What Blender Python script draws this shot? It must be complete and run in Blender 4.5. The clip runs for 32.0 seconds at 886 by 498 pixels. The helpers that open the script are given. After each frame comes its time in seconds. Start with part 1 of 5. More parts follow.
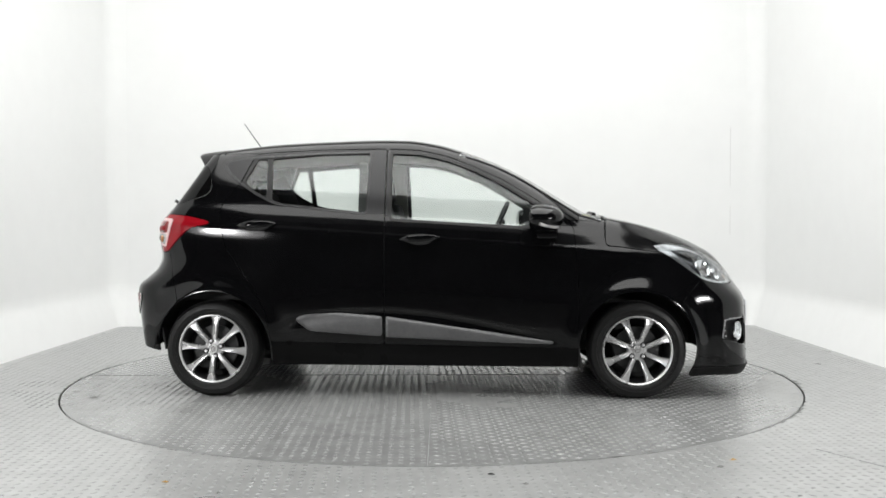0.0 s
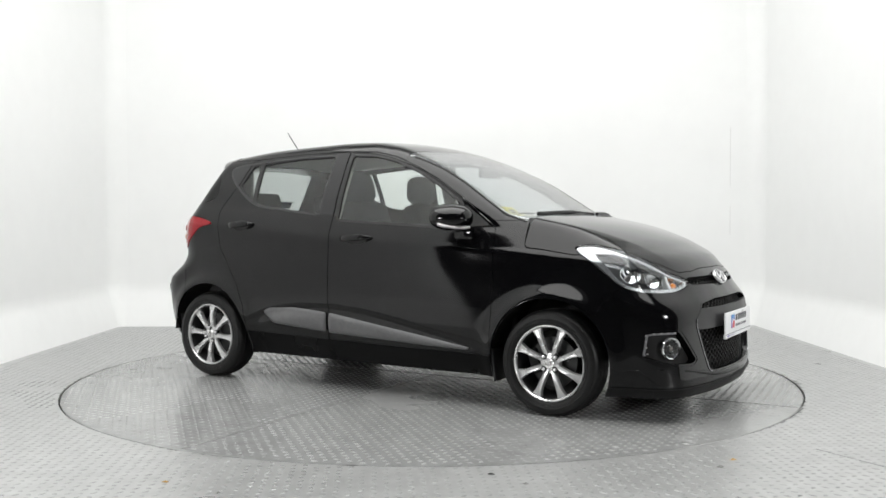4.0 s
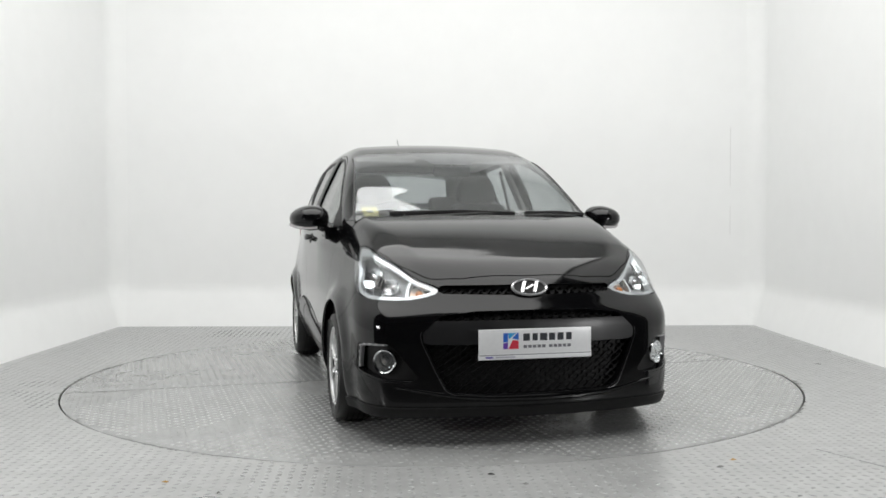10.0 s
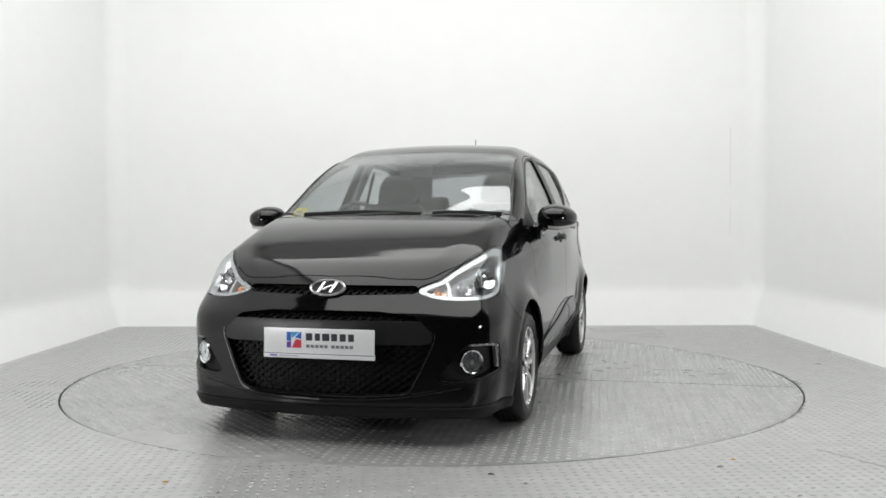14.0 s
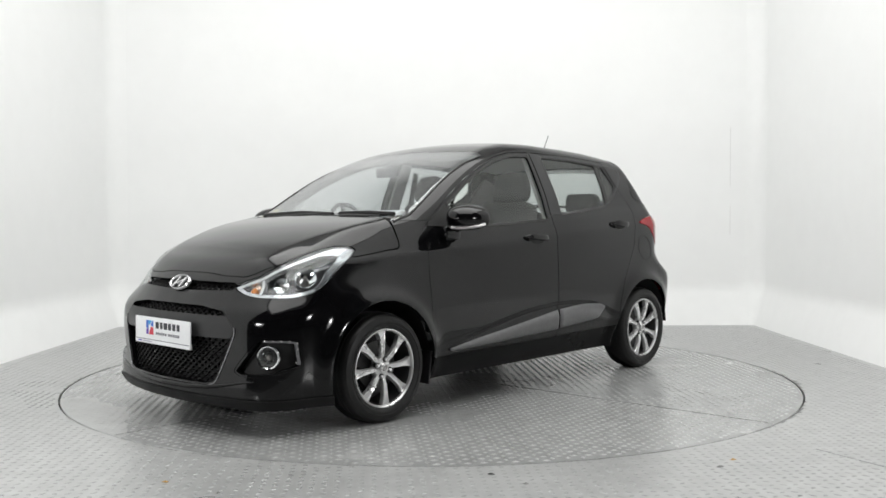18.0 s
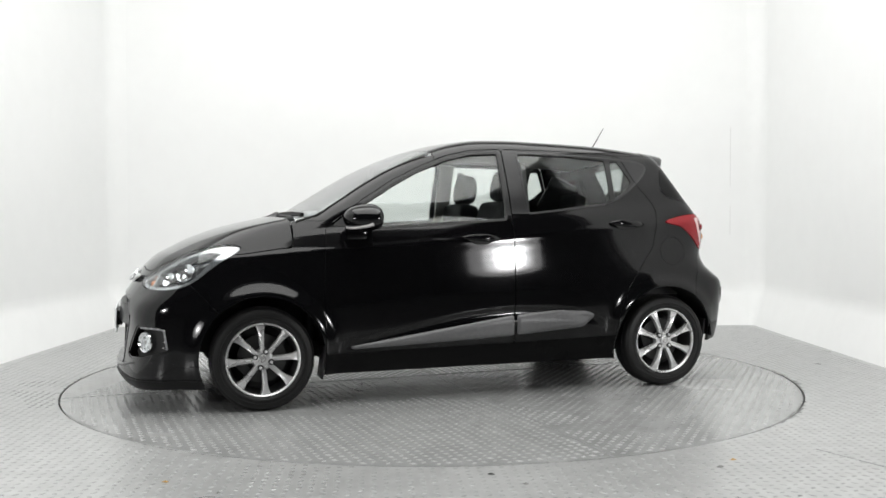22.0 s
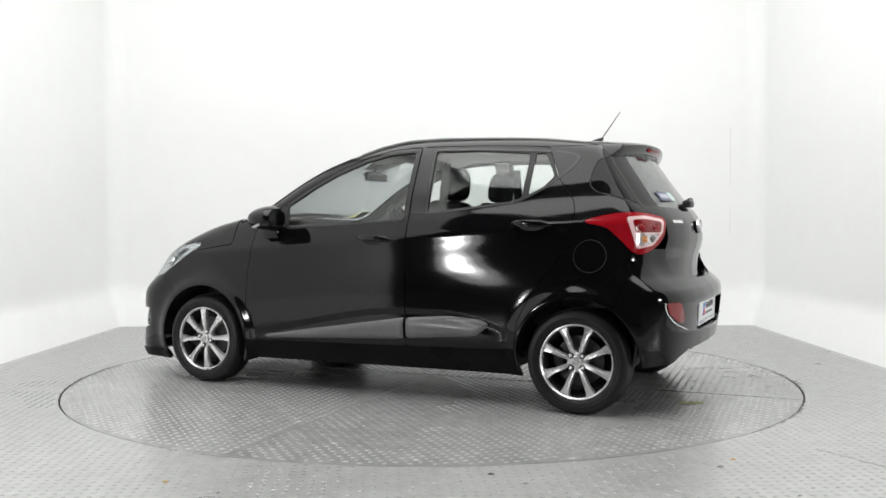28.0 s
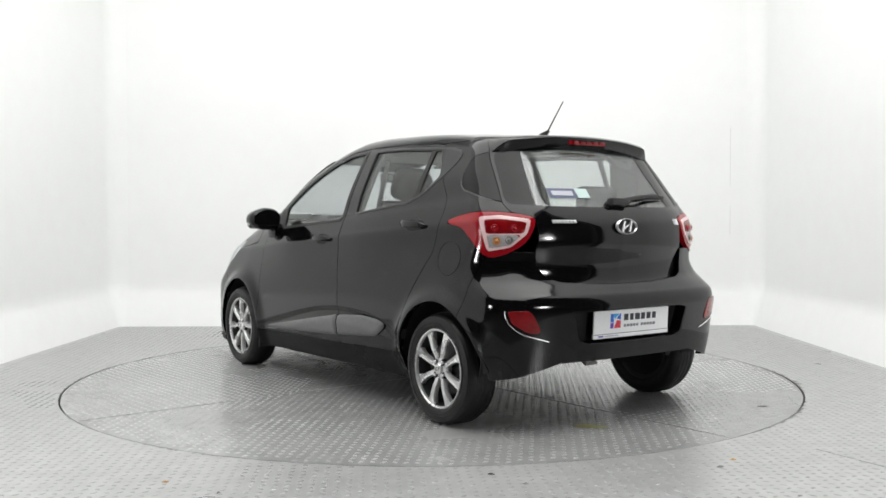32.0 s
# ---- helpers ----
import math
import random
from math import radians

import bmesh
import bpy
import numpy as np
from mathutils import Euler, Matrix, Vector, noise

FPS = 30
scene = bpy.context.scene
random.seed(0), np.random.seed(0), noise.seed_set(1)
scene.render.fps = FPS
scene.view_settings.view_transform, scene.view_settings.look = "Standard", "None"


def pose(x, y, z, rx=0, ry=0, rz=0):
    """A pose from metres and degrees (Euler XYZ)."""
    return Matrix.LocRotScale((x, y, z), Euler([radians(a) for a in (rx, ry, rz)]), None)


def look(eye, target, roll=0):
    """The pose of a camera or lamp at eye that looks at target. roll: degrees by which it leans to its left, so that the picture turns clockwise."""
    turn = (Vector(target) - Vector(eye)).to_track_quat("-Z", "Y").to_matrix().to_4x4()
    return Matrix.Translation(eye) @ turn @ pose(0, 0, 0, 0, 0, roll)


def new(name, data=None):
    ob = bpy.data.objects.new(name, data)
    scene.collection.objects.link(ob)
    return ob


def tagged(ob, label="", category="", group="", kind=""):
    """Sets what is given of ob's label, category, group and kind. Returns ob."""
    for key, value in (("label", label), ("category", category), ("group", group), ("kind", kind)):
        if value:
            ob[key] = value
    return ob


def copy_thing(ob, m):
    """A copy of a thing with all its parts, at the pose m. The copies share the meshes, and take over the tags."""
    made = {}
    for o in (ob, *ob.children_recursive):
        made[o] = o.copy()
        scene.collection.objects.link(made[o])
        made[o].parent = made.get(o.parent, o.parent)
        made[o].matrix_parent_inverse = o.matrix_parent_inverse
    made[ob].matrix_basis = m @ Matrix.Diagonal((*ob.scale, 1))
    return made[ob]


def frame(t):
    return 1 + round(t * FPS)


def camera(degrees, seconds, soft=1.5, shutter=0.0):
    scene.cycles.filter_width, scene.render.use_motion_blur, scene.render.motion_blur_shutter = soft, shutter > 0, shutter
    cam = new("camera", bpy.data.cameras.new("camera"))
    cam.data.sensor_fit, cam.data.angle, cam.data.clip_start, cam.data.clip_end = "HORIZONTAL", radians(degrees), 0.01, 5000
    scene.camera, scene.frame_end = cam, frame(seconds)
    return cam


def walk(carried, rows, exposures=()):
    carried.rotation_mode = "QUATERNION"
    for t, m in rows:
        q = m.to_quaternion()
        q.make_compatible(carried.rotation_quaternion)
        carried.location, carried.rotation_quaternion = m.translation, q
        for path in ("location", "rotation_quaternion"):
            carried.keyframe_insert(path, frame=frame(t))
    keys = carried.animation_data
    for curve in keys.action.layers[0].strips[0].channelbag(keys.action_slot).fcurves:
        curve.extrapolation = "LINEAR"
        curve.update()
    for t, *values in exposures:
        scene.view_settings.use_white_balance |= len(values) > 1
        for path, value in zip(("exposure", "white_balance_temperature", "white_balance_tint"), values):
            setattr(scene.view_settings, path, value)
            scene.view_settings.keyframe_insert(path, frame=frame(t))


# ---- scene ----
cam = camera(52.0, 32.0, soft=1.6)
EYE = Vector((0.0646, -5.840, 0.970))
VIEW = look(EYE, EYE + Vector((0.0, math.cos(radians(1.546)), -math.sin(radians(1.546)))), -0.136)
walk(cam, [(0.0, VIEW), (32.0, VIEW)], exposures=[(0.0, 0.0), (6.0, 0.0), (9.0, -0.15), (12.0, -0.24), (14.0, -0.18), (16.7, -0.22), (18.0, -0.12), (21.0, -0.02), (32.0, 0.0)])

# ---- light ----
world = bpy.data.worlds.new("studio_world")
world.use_nodes = True
world.node_tree.nodes["Background"].inputs[0].default_value = (0.9, 0.95, 1.0, 1)
world.node_tree.nodes["Background"].inputs[1].default_value = 0.02
scene.world = world


def area_lamp(name, place, target, sx, sy, watts, colour=(1, 1, 1), shape="RECTANGLE"):
    data = bpy.data.lights.new(name, "AREA")
    data.shape, data.size, data.size_y, data.energy, data.color = shape, sx, sy, watts, colour
    lamp = new(name, data)
    lamp.matrix_world = look(place, target)
    return lamp


area_lamp("ceiling_light", (0, -1.6, 5.1), (0, -1.6, 0), 6.0, 5.8, 400, (1.0, 1.0, 0.985))
# two soft lamps beside the camera: each a bright core in paler diffusers
for reach in (-2.55, 2.72):
    for step, (wide, high, watts) in enumerate(((0.32, 0.19, 13), (0.52, 0.36, 6), (0.80, 0.60, 5))):
        area_lamp("softbox_light", (reach, -3.45 - 0.03 * step, 0.97), (0.0, 1.2, 0.95), wide, high, watts, (1, 1, 1), "ELLIPSE")


# ---- materials ----
def material(name, base, rough=0.5, metal=0.0, coat=0.0, vary=0.0, scale=40.0, bump=0.0, bump_scale=300.0, spec=0.5, stain=0.0):
    m = bpy.data.materials.new(name)
    m.use_nodes = True
    nt = m.node_tree
    b = nt.nodes["Principled BSDF"]
    b.inputs["Base Color"].default_value = (*base, 1)
    b.inputs["Roughness"].default_value = rough
    b.inputs["Metallic"].default_value = metal
    b.inputs["Coat Weight"].default_value = coat
    b.inputs["Coat Roughness"].default_value = 0.03
    b.inputs["Specular IOR Level"].default_value = spec
    if vary or stain or bump:
        co = nt.nodes.new("ShaderNodeTexCoord")
    if vary or stain:
        n1 = nt.nodes.new("ShaderNodeTexNoise")
        n1.inputs["Scale"].default_value, n1.inputs["Detail"].default_value = scale, 6
        n2 = nt.nodes.new("ShaderNodeTexNoise")
        n2.inputs["Scale"].default_value, n2.inputs["Detail"].default_value = scale / 14, 4
        nt.links.new(co.outputs["Object"], n1.inputs["Vector"])
        nt.links.new(co.outputs["Object"], n2.inputs["Vector"])
        mix = nt.nodes.new("ShaderNodeMath")
        mix.operation = "ADD"
        nt.links.new(n1.outputs["Fac"], mix.inputs[0])
        nt.links.new(n2.outputs["Fac"], mix.inputs[1])
        ramp = nt.nodes.new("ShaderNodeMapRange")
        ramp.inputs["From Min"].default_value, ramp.inputs["From Max"].default_value = 0.7, 1.3
        ramp.inputs["To Min"].default_value, ramp.inputs["To Max"].default_value = 1 - vary - stain, 1 + vary
        nt.links.new(mix.outputs[0], ramp.inputs["Value"])
        col = nt.nodes.new("ShaderNodeMix")
        col.data_type, col.blend_type = "RGBA", "MULTIPLY"
        col.inputs["Factor"].default_value = 1.0
        col.inputs["A"].default_value = (*base, 1)
        nt.links.new(ramp.outputs[0], col.inputs["B"])
        nt.links.new(col.outputs["Result"], b.inputs["Base Color"])
        rr = nt.nodes.new("ShaderNodeMapRange")
        rr.inputs["From Min"].default_value, rr.inputs["From Max"].default_value = 0.3, 0.7
        rr.inputs["To Min"].default_value, rr.inputs["To Max"].default_value = rough * 0.85, min(1, rough * 1.15)
        nt.links.new(n2.outputs["Fac"], rr.inputs["Value"])
        nt.links.new(rr.outputs[0], b.inputs["Roughness"])
    if bump:
        n3 = nt.nodes.new("ShaderNodeTexNoise")
        n3.inputs["Scale"].default_value, n3.inputs["Detail"].default_value = bump_scale, 3
        nt.links.new(co.outputs["Object"], n3.inputs["Vector"])
        bp = nt.nodes.new("ShaderNodeBump")
        bp.inputs["Strength"].default_value, bp.inputs["Distance"].default_value = bump, 0.002
        nt.links.new(n3.outputs["Fac"], bp.inputs["Height"])
        nt.links.new(bp.outputs[0], b.inputs["Normal"])
    return m


def glass(name, tint, rough=0.0, share=0.9, least=0.04, power=5.0):
    """Clear pane: a see-through tint under a thin mirror gloss."""
    m = bpy.data.materials.new(name)
    m.use_nodes = True
    nt = m.node_tree
    nt.nodes.remove(nt.nodes["Principled BSDF"])
    tr = nt.nodes.new("ShaderNodeBsdfTransparent")
    tr.inputs[0].default_value = (*tint, 1)
    gl = nt.nodes.new("ShaderNodeBsdfGlossy")
    gl.inputs["Roughness"].default_value = rough
    fr = nt.nodes.new("ShaderNodeLayerWeight")
    fr.inputs[0].default_value = 0.5
    pw = nt.nodes.new("ShaderNodeMath")
    pw.operation = "POWER"
    pw.inputs[1].default_value = power
    nt.links.new(fr.outputs["Facing"], pw.inputs[0])
    sc = nt.nodes.new("ShaderNodeMath")
    sc.operation = "MULTIPLY_ADD"
    sc.inputs[1].default_value, sc.inputs[2].default_value = share, least
    nt.links.new(pw.outputs[0], sc.inputs[0])
    mx = nt.nodes.new("ShaderNodeMixShader")
    nt.links.new(sc.outputs[0], mx.inputs[0])
    nt.links.new(tr.outputs[0], mx.inputs[1])
    nt.links.new(gl.outputs[0], mx.inputs[2])
    nt.links.new(mx.outputs[0], nt.nodes["Material Output"].inputs[0])
    return m


PAINT = material("black_car_paint", (0.003, 0.003, 0.0034), 0.07, vary=0.15, scale=60, spec=0.37)
SILL = material("dull_black_sill", (0.004, 0.004, 0.0042), 0.3, vary=0.2, scale=70, spec=0.08)
MESH = material("dark_grille_plastic", (0.004, 0.004, 0.0042), 0.5, vary=0.2, scale=80, spec=0.2)
GLOSS = material("gloss_black_wrap", (0.003, 0.003, 0.003), 0.05, vary=0.1, scale=70, spec=0.22)
TRIM = material("black_plastic_trim", (0.012, 0.012, 0.0125), 0.42, vary=0.2, scale=80, bump=0.15, bump_scale=900)
SATIN = material("satin_black_frame", (0.009, 0.009, 0.010), 0.38, vary=0.15, scale=70)
MOULD = material("grey_side_moulding", (0.10, 0.10, 0.102), 0.34, vary=0.15, scale=60)
STRIPE = material("dark_window_strip", (0.022, 0.022, 0.023), 0.3, vary=0.15, scale=60)
RUBBER = material("tyre_rubber", (0.007, 0.007, 0.007), 0.42, vary=0.3, scale=50, bump=0.2, bump_scale=400, spec=0.3)
ALLOY = material("silver_alloy", (0.64, 0.64, 0.64), 0.28, metal=0.72, vary=0.08, scale=60)
# rim barrels and brake discs: shade behind the spokes is put into this dark colour
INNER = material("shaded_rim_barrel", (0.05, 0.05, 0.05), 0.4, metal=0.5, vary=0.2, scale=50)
STEEL = material("dull_steel", (0.22, 0.21, 0.20), 0.45, metal=0.8, vary=0.3, scale=40)
SILVER = material("bright_silver_badge", (0.86, 0.86, 0.87), 0.2, metal=0.65)
FRAME = material("matt_black_window_frame", (0.008, 0.008, 0.008), 0.5, vary=0.2, scale=80)
CHROME = material("chrome", (0.85, 0.86, 0.87), 0.07, metal=1.0)
DARK = material("dark_void_plastic", (0.006, 0.006, 0.006), 0.7, vary=0.2, scale=60)
FABRIC = material("charcoal_seat_fabric", (0.038, 0.038, 0.040), 0.9, vary=0.25, scale=160, bump=0.5, bump_scale=700)
GREYTRIM = material("grey_cabin_plastic", (0.05, 0.05, 0.05), 0.6, vary=0.15, scale=90, bump=0.2, bump_scale=900)
LINER = material("pale_grey_headliner", (0.42, 0.42, 0.40), 0.95, vary=0.06, scale=120, bump=0.3, bump_scale=700)
PANE = glass("window_glass", (0.925, 0.945, 0.935))
SCREEN = glass("windscreen_glass", (0.88, 0.90, 0.91), least=0.06, power=3.2)
REARPANE = glass("tinted_rear_glass", (0.80, 0.82, 0.815), least=0.09, power=4.2)
LENS = glass("clear_lamp_lens", (0.97, 0.98, 0.985))
REDLENS = material("red_lamp_lens", (0.27, 0.005, 0.011), 0.10, coat=0.15, vary=0.1, scale=90, spec=0.35)
REDDEEP = material("deep_red_reflector", (0.19, 0.003, 0.005), 0.12, coat=0.2, vary=0.3, scale=200, bump=0.4, bump_scale=350)
CLEARWHITE = material("clear_white_lens", (0.62, 0.60, 0.60), 0.15, metal=0.4, coat=0.3, vary=0.3, scale=150)
AMBER = material("amber_bulb", (0.75, 0.22, 0.02), 0.25, coat=0.3)
WHITE = material("white_plate_plastic", (0.80, 0.81, 0.82), 0.3, vary=0.03, scale=60)
INK = material("dark_ink", (0.02, 0.022, 0.03), 0.5)
GREYINK = material("grey_ink", (0.16, 0.16, 0.18), 0.5)
BLUE = material("blue_mark", (0.02, 0.13, 0.55), 0.4)
REDINK = material("red_mark", (0.62, 0.03, 0.06), 0.4)
YELLOW = material("yellow_sticker", (0.70, 0.62, 0.06), 0.5, vary=0.05)
PAPER = material("white_paper_disc", (0.75, 0.77, 0.76), 0.7, vary=0.04)
WALLPAINT = material("white_studio_paint", (0.87, 0.875, 0.87), 0.5, vary=0.012, scale=6, bump=0.05, bump_scale=60)
SKIRTPAINT = material("white_gloss_board", (0.87, 0.875, 0.87), 0.45, vary=0.015, scale=8)
FLOORPAINT = material("grey_painted_tread_plate", (0.38, 0.384, 0.38), 0.32, metal=0.15, vary=0.10, scale=11, stain=0.14, bump=0.12, bump_scale=70, spec=1.0)
DISCPAINT = material("worn_grey_tread_plate", (0.325, 0.329, 0.325), 0.25, metal=0.2, vary=0.10, scale=9, stain=0.16, bump=0.06, bump_scale=70, spec=1.0)
TREADTOP = material("worn_tread_tops", (0.39, 0.394, 0.39), 0.28, metal=0.3, vary=0.12, scale=9, stain=0.14, spec=1.0)
# same paint as the floor plate, darkened to hold the shade on the slopes
FLOORTREAD = material("shade_darkened_tread_tops", (0.31, 0.314, 0.31), 0.30, metal=0.15, vary=0.12, scale=9, stain=0.2, spec=1.0)
JOINT = material("faint_plate_joint", (0.24, 0.24, 0.24), 0.7, vary=0.3, scale=40)
SEAM = material("faint_wall_joint", (0.72, 0.72, 0.71), 0.7, vary=0.1)
GAP = material("dark_rim_gap", (0.012, 0.012, 0.012), 0.8)
GRIME = material("dark_grime", (0.16, 0.16, 0.155), 0.8, vary=0.4, scale=60)
HALL = material("dim_hall_paint", (0.07, 0.07, 0.073), 0.8, vary=0.2, scale=4)
HALLFLOOR = material("dark_hall_concrete", (0.09, 0.09, 0.09), 0.7, vary=0.2, scale=5)
DARKCHROME = material("dark_chrome_trim", (0.27, 0.27, 0.28), 0.15, metal=1.0)
LEAF = material("dry_leaf", (0.35, 0.22, 0.07), 0.8, vary=0.2)
MIRRORGLASS = material("mirror_silver", (0.85, 0.87, 0.88), 0.02, metal=1.0)
# ---- car body form: x forward from midway between the axles, y to the left, z up from the table ----
def curve(pairs):
    """Smooth line through (a, b) pairs, straight beyond the ends."""
    p = np.array(sorted(pairs), float)
    a, b = p[:, 0], p[:, 1]
    s = np.diff(b) / np.diff(a)
    m = np.empty_like(b)
    m[0], m[-1] = s[0], s[-1]
    h = np.diff(a)
    for i in range(1, len(a) - 1):
        m[i] = 0 if s[i - 1] * s[i] <= 0 else 3 * (h[i - 1] + h[i]) / ((2 * h[i] + h[i - 1]) / s[i - 1] + (h[i] + 2 * h[i - 1]) / s[i])

    def f(v):
        v = np.asarray(v, float)
        i = np.clip(np.searchsorted(a, v) - 1, 0, len(a) - 2)
        w = a[i + 1] - a[i]
        t = (v - a[i]) / w
        c = np.clip(t, 0, 1)
        val = (2 * c**3 - 3 * c**2 + 1) * b[i] + (c**3 - 2 * c**2 + c) * w * m[i] + (3 * c**2 - 2 * c**3) * b[i + 1] + (c**3 - c**2) * w * m[i + 1]
        return val + np.where(t < 0, t * w * m[0], 0) + np.where(t > 1, (t - 1) * w * m[-1], 0)

    return f


TOP_HOOD = curve([(2.1, 0.40), (1.90, 0.60), (1.83, 0.69), (1.775, 0.752), (1.72, 0.795), (1.65, 0.834), (1.53, 0.893), (1.32, 0.965), (1.15, 1.004), (0.9, 1.05), (0.2, 1.12)])
TOP_CABIN = curve([(1.30, 0.84), (1.02, 1.006), (0.793, 1.142), (0.615, 1.250), (0.436, 1.341), (0.256, 1.411), (0.076, 1.461), (-0.106, 1.485), (-0.289, 1.488), (-0.473, 1.483), (-0.845, 1.467), (-1.033, 1.449), (-1.222, 1.424), (-1.38, 1.398), (-1.6, 1.345)])
FRONT_MID = curve([(0.10, 1.86), (0.14, 1.905), (0.19, 1.925), (0.26, 1.922), (0.38, 1.917), (0.50, 1.912), (0.56, 1.902), (0.63, 1.865), (0.70, 1.825), (0.76, 1.79), (0.9, 1.74)])
FRONT_PLAN = curve([(0, 0), (0.15, 0.006), (0.3, 0.028), (0.4, 0.053), (0.5, 0.088), (0.6, 0.139), (0.66, 0.178), (0.72, 0.237), (0.78, 0.33), (0.83, 0.50), (0.95, 1.5)])
REAR_MID = curve([(0.10, -1.63), (0.16, -1.672), (0.22, -1.694), (0.34, -1.718), (0.50, -1.738), (0.58, -1.744), (0.625, -1.735), (0.66, -1.705), (0.72, -1.660), (0.78, -1.648), (0.88, -1.655), (0.96, -1.65), (1.03, -1.615), (1.08, -1.575), (1.20, -1.485), (1.32, -1.40), (1.42, -1.34)])
REAR_LOW = curve([(0, 0), (0.2, 0.005), (0.4, 0.020), (0.5, 0.034), (0.6, 0.056), (0.66, 0.078), (0.72, 0.115), (0.78, 0.18), (0.83, 0.33), (0.95, 1.3)])
FRONT_LOW = curve([(0, 0), (0.15, 0.004), (0.3, 0.020), (0.4, 0.037), (0.5, 0.060), (0.6, 0.090), (0.66, 0.120), (0.72, 0.165), (0.78, 0.245), (0.83, 0.41), (0.95, 1.4)])
REAR_PLAN = curve([(0, 0), (0.2, 0.011), (0.4, 0.040), (0.5, 0.066), (0.6, 0.106), (0.66, 0.134), (0.72, 0.185), (0.78, 0.28), (0.83, 0.46), (0.95, 1.5)])
SECTION = curve([(-0.81, 0.70), (-0.71, 0.735), (-0.63, 0.772), (-0.57, 0.791), (-0.50, 0.802), (-0.41, 0.806), (-0.31, 0.806), (-0.22, 0.8045), (-0.13, 0.8005), (-0.05, 0.797), (-0.008, 0.7965), (0.006, 0.7945), (0.03, 0.7855), (0.056, 0.776), (0.096, 0.760), (0.136, 0.741), (0.236, 0.706), (0.336, 0.661), (0.436, 0.612), (0.506, 0.572), (0.636, 0.485)])
WIDTH = curve([(-1.9, -0.12), (-1.6, -0.033), (-1.4, -0.010), (-1.2, -0.002), (-0.8, 0.0), (0.0, 0.003), (0.8, 0.0), (1.1, -0.004), (1.25, -0.010), (1.45, -0.022), (1.65, -0.046), (1.95, -0.15)])


def shoulder(x):
    return 0.882 - 0.068 * x


CREASE = curve([(0.85, 0.335), (0.714, 0.364), (0.487, 0.407), (0.234, 0.458), (0.0, 0.494), (-0.25, 0.510), (-0.501, 0.501), (-0.669, 0.472), (-0.85, 0.41)])


def smax(a, b, k):
    h = np.maximum(k - np.abs(a - b), 0) / k
    return np.maximum(a, b) + h * h * k * 0.25


def flare(x, z, xc):
    """Swell of the wing round a wheel arch."""
    r = np.hypot(x - xc, z - 0.275)
    return 0.026 * np.exp(-((r - 0.325) / 0.055) ** 2) * (z > 0.1)


def body(x, y, z):
    """Below nought inside the body."""
    y = np.abs(y)
    w = SECTION(z - shoulder(x)) + WIDTH(x) + flare(x, z, 1.19) + flare(x, z, -1.19)
    far, up = np.clip((np.abs(x) - 0.35) / 1.15, 0, 1), np.clip((z - 0.52) / 0.42, 0, 1)
    w = w - np.where(x < 0, 0.045, 0.080) * far * far * (3 - 2 * far) * up * up * (3 - 2 * up)
    deep = CREASE(x) - z
    near, fade = np.clip(deep / 0.03, 0, 1), np.clip((z - 0.20) / 0.12, 0, 1) * np.clip((0.93 - np.abs(x)) / 0.40, 0, 1)
    off = np.clip((deep - 0.035) / 0.060, 0, 1)
    near, off = near * near * (3 - 2 * near), off * off * (3 - 2 * off)
    w = w + fade * (-0.011 * near + 0.015 * off)
    side = y - w
    lean = np.clip((x + 0.35) / 0.5, 0, 1)
    xs = x + 0.10 * y * y * lean
    ridge = np.maximum(0, y - (0.62 - 0.30 * np.clip(x - 1.1, 0, 0.7)))
    hood = TOP_HOOD(x + 0.17 * y * y) - 0.022 * y * y - 0.17 * (np.sqrt(ridge * ridge + 0.0004) - 0.02)
    cabin = TOP_CABIN(xs) - 0.085 * y * y
    top = z - np.maximum(hood, cabin)
    lo = np.clip((0.70 - z) / 0.18, 0, 1)
    lo = lo * lo * (3 - 2 * lo)
    front = x - (FRONT_MID(z) - FRONT_PLAN(y) * (1 - lo) - FRONT_LOW(y) * lo)
    lr = np.clip((0.80 - z) / 0.20, 0, 1)
    lr = lr * lr * (3 - 2 * lr)
    rear = REAR_MID(z) + REAR_PLAN(np.minimum(y * np.where(z > 1.02, 1 + 0.15 * (z - 1.02), 1), 0.94)) * (1 - lr) + REAR_LOW(y) * lr - x
    f = smax(side, top, 0.065)
    f = smax(f, front * 0.8, 0.06)
    f = smax(f, rear * 0.8, 0.05)
    return f


def normals(p):
    e = 0.004
    x, y, z = p[:, 0], p[:, 1], p[:, 2]
    n = np.stack([body(x + e, y, z) - body(x - e, y, z), body(x, y + e, z) - body(x, y - e, z), body(x, y, z + e) - body(x, y, z - e)], 1)
    return n / np.maximum(np.linalg.norm(n, axis=1, keepdims=True), 1e-9)


def way_of(kind, u, v):
    """Start and direction of the line on which a surface point (u, v) is sought."""
    o, l = np.zeros_like(u), np.ones_like(u)
    if kind == "side":
        return np.stack([u, o, v], 1), np.stack([o, l, o], 1)
    if kind == "front":
        return np.stack([l, o, v], 1), np.stack([np.cos(u / 0.85), np.sin(u / 0.85), o], 1)
    if kind == "rear":
        return np.stack([-l, o, v], 1), np.stack([-np.cos(u / 0.65), np.sin(u / 0.65), o], 1)
    if kind == "tail":
        return np.stack([-1.0 * l, u, v], 1), np.stack([-l, o, o], 1)
    return np.stack([u, v, 0.55 * l], 1), np.stack([o, o, l], 1)


